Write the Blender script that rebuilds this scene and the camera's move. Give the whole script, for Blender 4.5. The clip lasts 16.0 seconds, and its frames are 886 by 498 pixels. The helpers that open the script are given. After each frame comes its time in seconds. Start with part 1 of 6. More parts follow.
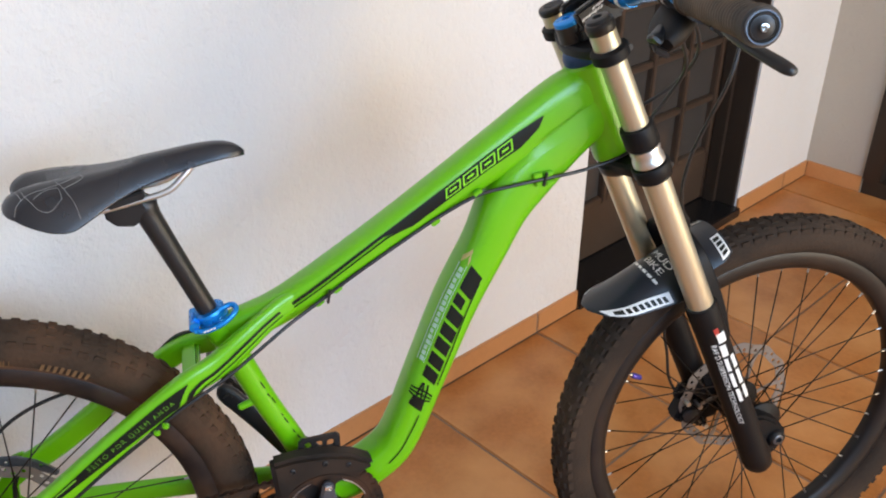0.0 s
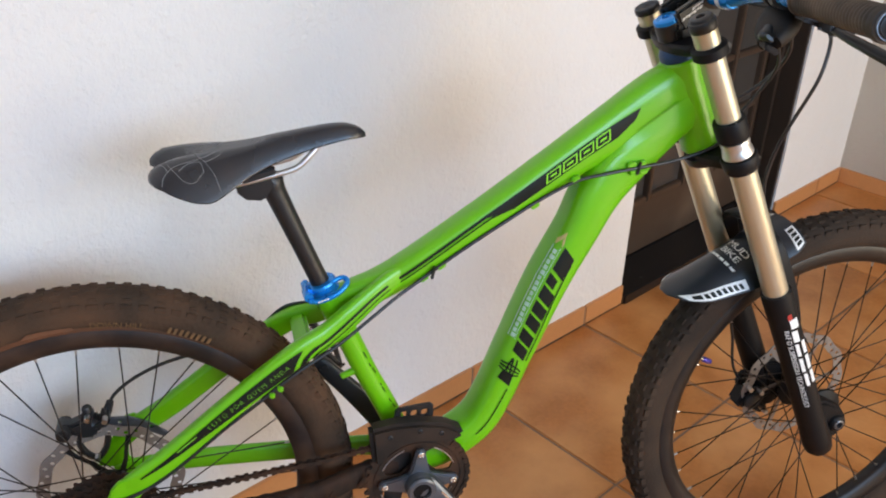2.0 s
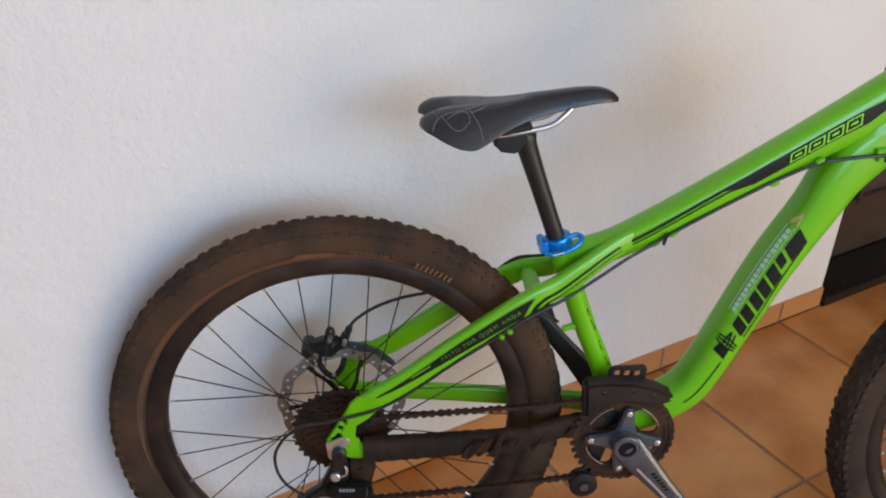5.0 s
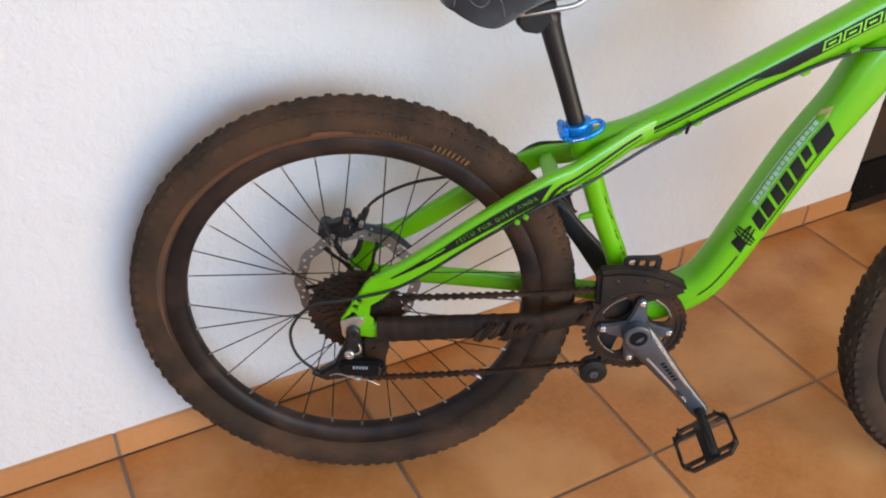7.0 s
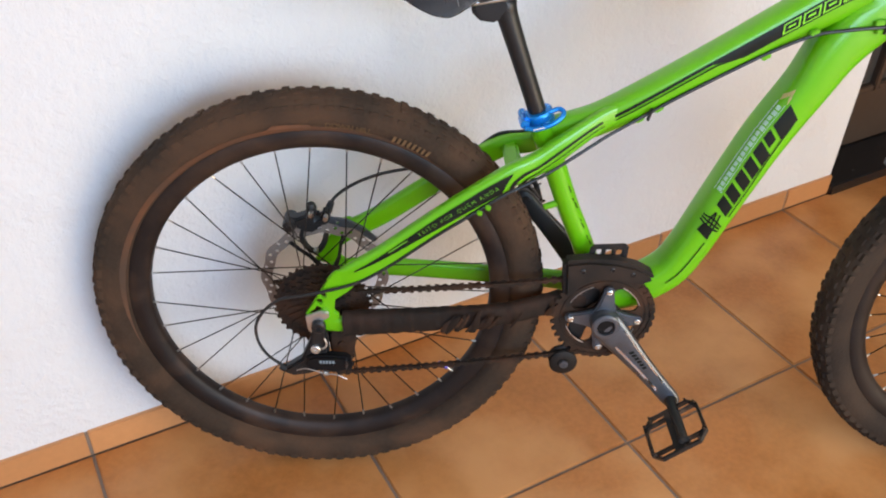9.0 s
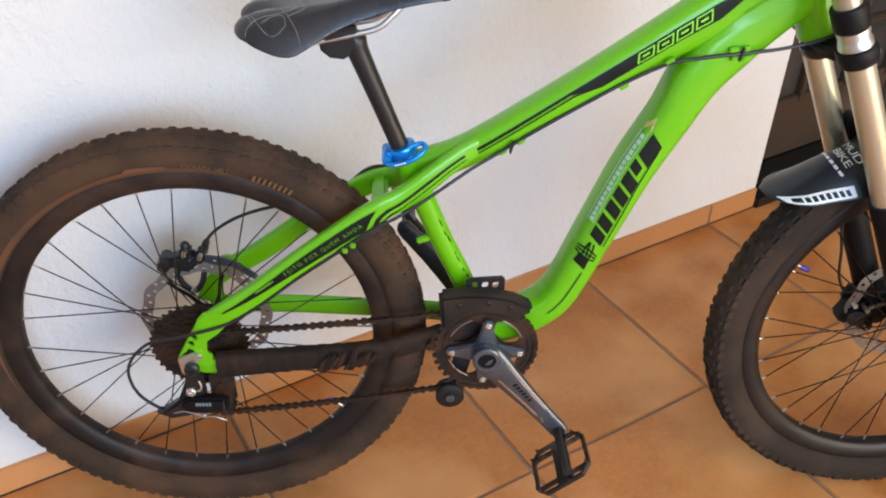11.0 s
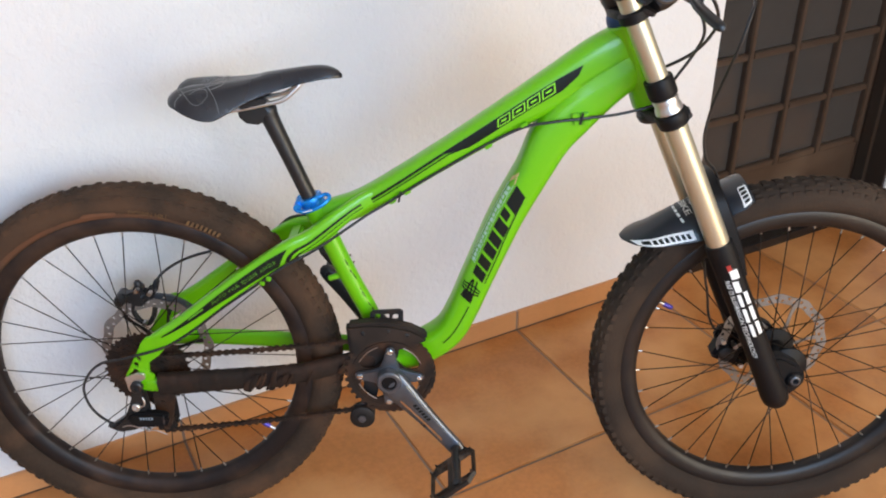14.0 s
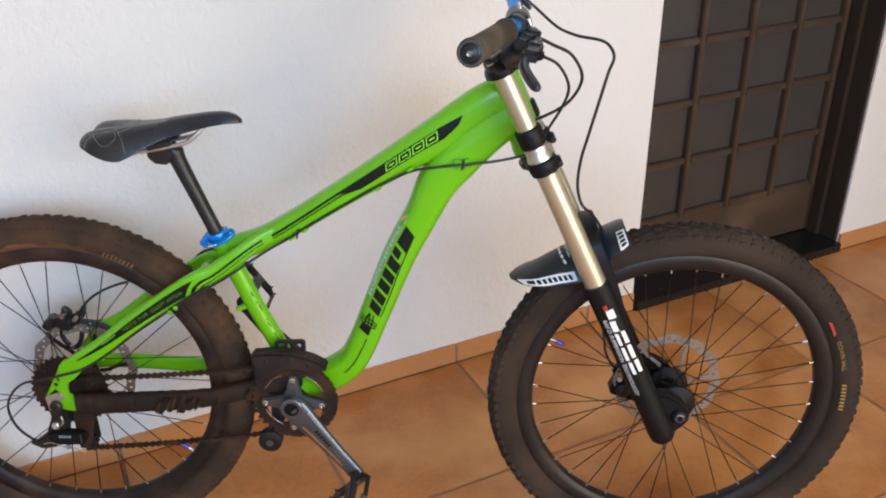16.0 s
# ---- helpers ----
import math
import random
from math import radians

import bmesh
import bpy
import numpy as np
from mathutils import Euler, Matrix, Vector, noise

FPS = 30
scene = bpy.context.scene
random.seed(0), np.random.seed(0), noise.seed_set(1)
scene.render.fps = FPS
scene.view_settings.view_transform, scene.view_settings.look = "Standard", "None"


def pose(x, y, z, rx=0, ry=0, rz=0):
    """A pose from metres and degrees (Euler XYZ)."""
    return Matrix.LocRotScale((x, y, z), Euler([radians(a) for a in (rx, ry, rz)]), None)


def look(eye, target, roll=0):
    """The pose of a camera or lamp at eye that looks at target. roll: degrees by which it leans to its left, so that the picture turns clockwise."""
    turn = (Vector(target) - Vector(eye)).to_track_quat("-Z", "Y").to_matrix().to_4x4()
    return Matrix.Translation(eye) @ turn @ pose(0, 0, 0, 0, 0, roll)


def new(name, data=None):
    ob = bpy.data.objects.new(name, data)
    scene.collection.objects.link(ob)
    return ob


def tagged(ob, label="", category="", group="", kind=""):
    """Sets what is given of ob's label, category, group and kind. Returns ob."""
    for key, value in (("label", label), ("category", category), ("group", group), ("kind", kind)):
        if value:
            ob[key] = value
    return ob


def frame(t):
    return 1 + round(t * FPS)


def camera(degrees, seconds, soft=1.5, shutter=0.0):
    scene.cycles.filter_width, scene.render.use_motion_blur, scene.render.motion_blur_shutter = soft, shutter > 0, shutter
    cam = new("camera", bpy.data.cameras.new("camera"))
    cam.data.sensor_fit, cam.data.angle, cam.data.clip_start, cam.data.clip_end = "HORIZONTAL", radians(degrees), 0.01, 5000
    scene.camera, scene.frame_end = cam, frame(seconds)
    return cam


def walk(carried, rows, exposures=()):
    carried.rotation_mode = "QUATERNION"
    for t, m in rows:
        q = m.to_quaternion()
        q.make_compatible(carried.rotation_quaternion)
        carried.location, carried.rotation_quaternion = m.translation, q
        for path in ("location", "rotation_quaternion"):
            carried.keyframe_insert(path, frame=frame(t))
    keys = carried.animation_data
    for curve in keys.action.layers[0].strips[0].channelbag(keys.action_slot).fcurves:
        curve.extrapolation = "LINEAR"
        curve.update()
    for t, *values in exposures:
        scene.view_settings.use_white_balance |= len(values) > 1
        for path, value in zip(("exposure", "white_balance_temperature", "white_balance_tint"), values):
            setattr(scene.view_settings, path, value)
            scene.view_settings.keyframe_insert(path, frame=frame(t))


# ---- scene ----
cam = camera(53.7, 16.0, soft=2.0)
PATH = [
    (0, (-0.131, -1.187, 1.278), (1.081, 0.076, 0.313), 0.4),
    (0.5, (-0.165, -1.178, 1.276), (1.057, 0.076, 0.309), 0.9),
    (1, (-0.2, -1.169, 1.278), (1.028, 0.084, 0.317), 1.2),
    (1.5, (-0.235, -1.165, 1.285), (0.978, 0.104, 0.327), 1.3),
    (2, (-0.279, -1.156, 1.284), (0.93, 0.116, 0.325), 1.8),
    (2.5, (-0.313, -1.149, 1.288), (0.871, 0.15, 0.334), 1.5),
    (3, (-0.346, -1.144, 1.29), (0.798, 0.199, 0.347), 1.3),
    (3.5, (-0.377, -1.143, 1.292), (0.705, 0.248, 0.346), 1.8),
    (4, (-0.4, -1.154, 1.294), (0.613, 0.287, 0.348), 1.5),
    (4.2, (-0.408, -1.151, 1.291), (0.579, 0.306, 0.34), 1.3),
    (6.3, (-0.422, -1.169, 1.253), (0.427, 0.254, 0.133), 3.5),
    (6.5, (-0.419, -1.17, 1.251), (0.412, 0.244, 0.106), 3.2),
    (7, (-0.411, -1.173, 1.248), (0.403, 0.223, 0.069), 2.9),
    (7.5, (-0.404, -1.181, 1.243), (0.407, 0.217, 0.065), 2.6),
    (8, (-0.391, -1.183, 1.246), (0.417, 0.21, 0.06), 2.3),
    (8.5, (-0.378, -1.185, 1.247), (0.43, 0.201, 0.053), 2.1),
    (9, (-0.36, -1.19, 1.247), (0.448, 0.193, 0.049), 1.9),
    (9.5, (-0.324, -1.198, 1.251), (0.483, 0.18, 0.046), 1.4),
    (10, (-0.29, -1.205, 1.255), (0.55, 0.152, 0.05), 1.9),
    (10.2, (-0.264, -1.21, 1.263), (0.576, 0.143, 0.054), 1.6),
    (12.3, (-0.142, -1.346, 1.28), (0.681, 0.111, 0.185), -1.0),
    (12.5, (-0.138, -1.37, 1.286), (0.684, 0.096, 0.202), -1.2),
    (13, (-0.136, -1.425, 1.296), (0.691, 0.067, 0.253), -1.3),
    (13.5, (-0.126, -1.496, 1.314), (0.72, 0.017, 0.316), -0.9),
    (14, (-0.117, -1.559, 1.321), (0.698, -0.03, 0.321), -0.7),
    (14.5, (-0.1, -1.612, 1.34), (0.703, -0.071, 0.35), -0.6),
    (15, (-0.059, -1.657, 1.35), (0.714, -0.099, 0.363), -0.9),
    (15.5, (0.003, -1.695, 1.359), (0.753, -0.12, 0.381), -1.0),
    (16, (0.065, -1.733, 1.371), (0.826, -0.139, 0.433), -0.7),
]
EXPOSURES = [(0, 0.06), (1, 0.04), (2, -0.03), (3, -0.20), (4, -0.42), (4.2, -0.42), (6.5, -0.08), (7, 0.02), (8.5, 0.12), (10, 0.16), (12.5, 0.06), (13.5, -0.03), (14, 0.08), (14.5, 0.04), (15.5, -0.02), (16, -0.08)]
walk(cam, [(t, look(eye, target, roll)) for t, eye, target, roll in PATH], EXPOSURES)

# ---- world, daylight, exposure ----
SUN_EL, SUN_AZ = radians(48), radians(150)
world = bpy.data.worlds.new("sky")
scene.world = world
world.use_nodes = True
wn = world.node_tree.nodes
sky = wn.new("ShaderNodeTexSky")
sky.sky_type, sky.sun_disc, sky.sun_elevation, sky.sun_rotation = "NISHITA", False, SUN_EL, SUN_AZ
world.node_tree.links.new(sky.outputs[0], wn["Background"].inputs[0])
wn["Background"].inputs[1].default_value = 0.12


def area_light(name, eye, target, sx, sy, watts, color):
    lamp = bpy.data.lights.new(name, "AREA")
    lamp.shape, lamp.size, lamp.size_y, lamp.energy, lamp.color = "RECTANGLE", sx, sy, watts, color
    ob = new(name, lamp)
    ob.matrix_world = look(eye, target)
    return ob


# daylight in the wide porch opening: warm light off the sunlit yard, blue light of the open sky
area_light("yard_daylight", (1.65, -3.5, 1.15), (0.15, 0, 0.8), 2.3, 1.9, 78, (1.0, 0.835, 0.61))
area_light("sky_daylight", (-0.15, -3.5, 1.75), (0.3, 0, 0.6), 2.0, 1.1, 73, (0.46, 0.68, 1.0))


# ---- materials ----
def material(name, color, rough=0.5, metal=0.0, vary=0.12, scale=18.0, fine=160.0, bump=0.1, depth=0.001, dirt=None, dirt_at=0.6,
             coat=0.0, per_piece=0.0, spec=0.5, rough_vary=0.12):
    """A surface with a base colour that drifts at two scales, uneven gloss, fine relief and, where given, patches of dirt."""
    m = bpy.data.materials.new(name)
    m.use_nodes = True
    t, n = m.node_tree, m.node_tree.nodes
    link = t.links.new
    b = n["Principled BSDF"]
    co = n.new("ShaderNodeTexCoord")

    where = co.outputs["Object"]
    if per_piece:
        own, shift, moved = n.new("ShaderNodeObjectInfo"), n.new("ShaderNodeMath"), n.new("ShaderNodeVectorMath")
        shift.operation, shift.inputs[1].default_value = "MULTIPLY", 37.0
        link(own.outputs["Random"], shift.inputs[0])
        link(where, moved.inputs[0])
        link(shift.outputs[0], moved.inputs[1])
        where = moved.outputs[0]

    def noise_at(s, detail=4.0):
        k = n.new("ShaderNodeTexNoise")
        k.inputs["Scale"].default_value, k.inputs["Detail"].default_value = s, detail
        link(where, k.inputs["Vector"])
        return k

    big, small = noise_at(scale), noise_at(fine, 3.0)
    mix = n.new("ShaderNodeMix")
    mix.data_type = "RGBA"
    dark = [c * (1 - vary) for c in color]
    light = [min(1.0, c * (1 + vary * 0.6)) for c in color]
    mix.inputs["A"].default_value, mix.inputs["B"].default_value = (*dark, 1), (*light, 1)
    blend = n.new("ShaderNodeMath")
    blend.operation = "MULTIPLY_ADD"
    blend.inputs[1].default_value = 0.45
    half = n.new("ShaderNodeMath")
    half.operation = "MULTIPLY"
    half.inputs[1].default_value = 0.6
    link(big.outputs["Fac"], half.inputs[0])
    link(small.outputs["Fac"], blend.inputs[0])
    link(half.outputs[0], blend.inputs[2])
    link(blend.outputs[0], mix.inputs["Factor"])
    out = mix.outputs["Result"]
    if per_piece:
        info = n.new("ShaderNodeObjectInfo")
        hsv = n.new("ShaderNodeHueSaturation")
        rng = n.new("ShaderNodeMapRange")
        rng.inputs["To Min"].default_value, rng.inputs["To Max"].default_value = 1 - per_piece, 1 + per_piece
        link(info.outputs["Random"], rng.inputs["Value"])
        link(rng.outputs[0], hsv.inputs["Value"])
        link(out, hsv.inputs["Color"])
        out = hsv.outputs[0]
    if dirt:
        patch = noise_at(scale * 0.55, 6.0)
        ramp = n.new("ShaderNodeMapRange")
        ramp.inputs["From Min"].default_value, ramp.inputs["From Max"].default_value = dirt_at - 0.12, dirt_at + 0.12
        link(patch.outputs["Fac"], ramp.inputs["Value"])
        over = n.new("ShaderNodeMix")
        over.data_type = "RGBA"
        over.inputs["B"].default_value = (*dirt, 1)
        link(ramp.outputs[0], over.inputs["Factor"])
        link(out, over.inputs["A"])
        out = over.outputs["Result"]
    link(out, b.inputs["Base Color"])
    gloss = n.new("ShaderNodeMapRange")
    gloss.inputs["To Min"].default_value, gloss.inputs["To Max"].default_value = max(0.02, rough - rough_vary), min(1, rough + rough_vary)
    link(big.outputs["Fac"], gloss.inputs["Value"])
    link(gloss.outputs[0], b.inputs["Roughness"])
    b.inputs["Metallic"].default_value = metal
    b.inputs["Coat Weight"].default_value = coat
    b.inputs["Coat Roughness"].default_value = 0.16
    b.inputs["Specular IOR Level"].default_value = spec
    if bump:
        bm_ = n.new("ShaderNodeBump")
        bm_.inputs["Strength"].default_value, bm_.inputs["Distance"].default_value = bump, depth
        link(small.outputs["Fac"], bm_.inputs["Height"])
        link(bm_.outputs[0], b.inputs["Normal"])
    return m


def plaster_material(name, color):
    """White paint over a rough sprayed plaster: blisters of a centimetre and a fine grain."""
    m = material(name, color, rough=0.75, vary=0.03, scale=2.2, fine=55, bump=0, spec=0.25)
    t, n = m.node_tree, m.node_tree.nodes
    co = n.new("ShaderNodeTexCoord")
    a, c = n.new("ShaderNodeTexNoise"), n.new("ShaderNodeTexNoise")
    a.inputs["Scale"].default_value, a.inputs["Detail"].default_value, a.inputs["Roughness"].default_value = 85, 3, 0.6
    c.inputs["Scale"].default_value, c.inputs["Detail"].default_value = 7, 2
    add = n.new("ShaderNodeMath")
    add.operation = "MULTIPLY_ADD"
    add.inputs[1].default_value = 3.0
    for k in (a, c):
        t.links.new(co.outputs["Object"], k.inputs["Vector"])
    t.links.new(c.outputs["Fac"], add.inputs[0])
    t.links.new(a.outputs["Fac"], add.inputs[2])
    bump = n.new("ShaderNodeBump")
    bump.inputs["Strength"].default_value, bump.inputs["Distance"].default_value = 0.8, 0.005
    t.links.new(add.outputs[0], bump.inputs["Height"])
    t.links.new(bump.outputs[0], n["Principled BSDF"].inputs["Normal"])
    return m


WALL = plaster_material("white_plaster", (0.765, 0.76, 0.76))
CEIL = plaster_material("ceiling_paint", (0.78, 0.77, 0.75))
TILE = material("terracotta_tile", (0.462, 0.177, 0.047), rough=0.34, vary=0.56, scale=8.0, fine=95, bump=0.22, depth=0.0012,
                dirt=(0.58, 0.278, 0.101), dirt_at=0.53, per_piece=0.07, spec=0.4)
SKIRT = material("terracotta_skirting", (0.56, 0.26, 0.10), rough=0.42, vary=0.2, scale=9, fine=80, bump=0.12, per_piece=0.08)
GROUT = material("dark_grout", (0.235, 0.168, 0.123), rough=0.9, vary=0.35, scale=14, fine=220, bump=0.5, depth=0.002)
DOOR = material("brown_enamel", (0.062, 0.041, 0.029), rough=0.34, vary=0.25, scale=6, fine=90, bump=0.15, dirt=(0.12, 0.085, 0.06), dirt_at=0.68)
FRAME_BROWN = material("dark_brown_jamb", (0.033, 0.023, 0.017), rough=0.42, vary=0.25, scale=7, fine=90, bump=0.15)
PANE = material("smoked_pane", (0.056, 0.051, 0.048), rough=0.10, vary=0.2, scale=5, fine=40, bump=0.03, spec=0.5)
SILL = material("black_granite", (0.012, 0.012, 0.013), rough=0.22, vary=0.4, scale=60, fine=300, bump=0.03)
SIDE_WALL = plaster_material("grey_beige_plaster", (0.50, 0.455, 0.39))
EARTH = material("yard_ground", (0.30, 0.20, 0.13), rough=0.95, vary=0.3, scale=0.8, fine=9, bump=0.5, depth=0.02)

GREEN = material("green_enamel", (0.140, 0.475, 0.003), rough=0.30, vary=0.08, scale=9, fine=240, bump=0.015, coat=0.25, spec=0.45, rough_vary=0.05)
BLACK_DECAL = material("black_print", (0.006, 0.009, 0.007), rough=0.42, vary=0.2, bump=0, spec=0.25)
GREEN_DECAL = material("lime_print", (0.24, 0.72, 0.02), rough=0.3, vary=0.05, bump=0, coat=0.3)
GREEN_DIM = material("worn_lime_print", (0.15, 0.45, 0.02), rough=0.4, vary=0.15, bump=0)
WHITE_DECAL = material("white_print", (0.78, 0.80, 0.80), rough=0.4, vary=0.12, scale=40, bump=0)
PALE_DECAL = material("pale_blue_print", (0.22, 0.29, 0.34), rough=0.4, vary=0.3, scale=60, bump=0)
STICKER = material("faded_sticker", (0.50, 0.70, 0.56), rough=0.4, vary=0.35, scale=90, bump=0)
GOLD_DECAL = material("sand_print", (0.62, 0.50, 0.20), rough=0.4, vary=0.2, bump=0)
RED_DECAL = material("red_print", (0.38, 0.03, 0.025), rough=0.4, vary=0.1, bump=0)
TYRE_PRINT = material("ochre_tyre_print", (0.15, 0.078, 0.028), rough=0.8, vary=0.8, scale=120, bump=0.1)
FRESH_PRINT = material("ochre_print", (0.30, 0.19, 0.05), rough=0.8, vary=0.6, scale=120, bump=0.1)
RUBBER = material("dusty_rubber", (0.029, 0.0200, 0.0147), rough=0.85, vary=0.42, scale=14, fine=220, bump=0.5, depth=0.002,
                  dirt=(0.050, 0.032, 0.021), dirt_at=0.57, spec=0.25)
DUSTY_RUBBER = material("thickly_dusted_rubber", (0.047, 0.031, 0.021), rough=0.9, vary=0.62, scale=20, fine=150, bump=0.6, depth=0.002,
                        dirt=(0.086, 0.047, 0.027), dirt_at=0.53, spec=0.2)
RUST = material("rust_brown_dirt", (0.150, 0.060, 0.026), rough=0.85, vary=0.5, scale=16, bump=0.3, dirt=(0.070, 0.040, 0.025), dirt_at=0.54)
RIM = material("black_anodised_rim", (0.015, 0.010, 0.009), rough=0.52, vary=0.4, scale=22, fine=120, bump=0.08, dirt=(0.058, 0.033, 0.022), dirt_at=0.56, spec=0.3)
CLEAN_RIM = material("clean_black_rim", (0.011, 0.009, 0.009), rough=0.40, vary=0.3, scale=16, bump=0.05, dirt=(0.032, 0.021, 0.016), dirt_at=0.66, spec=0.35)
SPOKE = material("black_spoke", (0.018, 0.015, 0.013), rough=0.4, metal=0.4, vary=0.3, bump=0, dirt=(0.06, 0.035, 0.02), dirt_at=0.6)
NIPPLE = material("nickel_nipple", (0.50, 0.46, 0.42), rough=0.3, metal=0.9, vary=0.2, bump=0)
STEEL = material("brushed_steel", (0.52, 0.51, 0.50), rough=0.3, metal=1.0, vary=0.15, scale=40, fine=400, bump=0.05)
DISC = material("disc_steel", (0.27, 0.235, 0.21), rough=0.5, metal=0.45, vary=0.25, scale=30, bump=0.05, dirt=(0.20, 0.15, 0.12), dirt_at=0.66)
GREASE = material("rusty_chain_steel", (0.032, 0.023, 0.018), rough=0.6, metal=0.5, vary=0.45, scale=50, fine=300, bump=0.3, dirt=(0.075, 0.038, 0.022), dirt_at=0.52)
GREY_ALLOY = material("grey_anodised_alloy", (0.14, 0.155, 0.18), rough=0.33, metal=0.75, vary=0.2, scale=20, bump=0.05, dirt=(0.09, 0.065, 0.05), dirt_at=0.68)
BLACK_ALLOY = material("black_alloy", (0.019, 0.019, 0.020), rough=0.38, metal=0.2, vary=0.25, scale=24, bump=0.08, dirt=(0.05, 0.034, 0.024), dirt_at=0.7)
WORN_BLACK = material("scuffed_black_alloy", (0.020, 0.018, 0.017), rough=0.40, metal=0.3, vary=0.4, scale=60, fine=320, bump=0.15, dirt=(0.13, 0.10, 0.08), dirt_at=0.62)
BLACK_SATIN = material("satin_black_fork_leg", (0.006, 0.006, 0.007), rough=0.50, vary=0.2, scale=12, bump=0.06, dirt=(0.013, 0.011, 0.010), dirt_at=0.78, spec=0.2)
DUSTY_PLASTIC = material("dusty_black_plastic", (0.012, 0.010, 0.009), rough=0.6, vary=0.3, scale=22, bump=0.15, dirt=(0.038, 0.024, 0.017), dirt_at=0.62, spec=0.3)
TAPE = material("wrapped_inner_tube_rubber", (0.0165, 0.0105, 0.0075), rough=0.80, vary=0.35, scale=26, fine=200, bump=0.45, depth=0.002, dirt=(0.046, 0.021, 0.012), dirt_at=0.62, spec=0.25)
LEATHER = material("saddle_cover", (0.012, 0.0140, 0.0195), rough=0.25, spec=0.6, vary=0.2, scale=20, fine=420, bump=0.12, depth=0.0006, dirt=(0.05, 0.034, 0.026), dirt_at=0.72)
STITCH = material("grey_stitching", (0.23, 0.23, 0.23), rough=0.7, vary=0.2, bump=0)
GOLD = material("champagne_stanchion", (0.60, 0.56, 0.42), rough=0.32, metal=0.72, vary=0.08, scale=8, fine=260, bump=0.015, rough_vary=0.05)
BARE = material("bare_alloy", (0.66, 0.65, 0.63), rough=0.36, metal=0.9, vary=0.12, scale=30, bump=0.03)
CHROME = material("chrome", (0.72, 0.72, 0.71), rough=0.12, metal=1.0, vary=0.1, bump=0)
BLUE = material("blue_anodised_alloy", (0.006, 0.25, 0.74), rough=0.27, metal=0.45, vary=0.15, scale=30, bump=0.03, spec=0.6)
NAVY = material("navy_anodised_alloy", (0.012, 0.045, 0.12), rough=0.35, metal=0.4, vary=0.15, scale=30, bump=0.03)
PURPLE = material("purple_valve_cap", (0.10, 0.075, 0.42), rough=0.3, metal=0.5, vary=0.1, bump=0)
CABLE = material("black_cable_housing", (0.014, 0.014, 0.015), rough=0.45, vary=0.2, scale=60, bump=0.05, dirt=(0.045, 0.032, 0.024), dirt_at=0.68)
GRIP = material("worn_grip_rubber", (0.030, 0.024, 0.019), rough=0.75, vary=0.35, scale=30, fine=300, bump=0.4, depth=0.0015, dirt=(0.11, 0.078, 0.05), dirt_at=0.56)
MUDGUARD = material("blue_black_mudguard_plastic", (0.006, 0.011, 0.019), rough=0.34, vary=0.25, scale=18, bump=0.06, dirt=(0.03, 0.024, 0.02), dirt_at=0.72)


# ---- mesh tools ----
LIFT = 0.349  # rear axle over the ground; the bicycle's own origin is its rear tyre's contact


def mesh_object(name, bm, mat, smooth=True):
    data = bpy.data.meshes.new(name)
    bm.normal_update()
    bm.to_mesh(data)
    bm.free()
    data.materials.append(mat)
    if smooth:
        data.shade_smooth()
        data.set_sharp_from_angle(angle=radians(38))
    return new(name, data)


def part(name, bm, mat, parent, label="", smooth=True):
    ob = mesh_object(name, bm, mat, smooth)
    ob.parent = parent
    return tagged(ob, label)


def spline(points, k=6):
    """Catmull-Rom through tuples of any length, k steps a span."""
    p = [np.array(q, float) for q in points]
    p = [2 * p[0] - p[1], *p, 2 * p[-1] - p[-2]]
    out = []
    for i in range(1, len(p) - 2):
        a, b, c, d = p[i - 1], p[i], p[i + 1], p[i + 2]
        for j in range(k):
            t = j / k
            out.append(0.5 * (2 * b + (c - a) * t + (2 * a - 5 * b + 4 * c - d) * t * t + (3 * b - a - 3 * c + d) * t ** 3))
    out.append(p[-2])
    return out


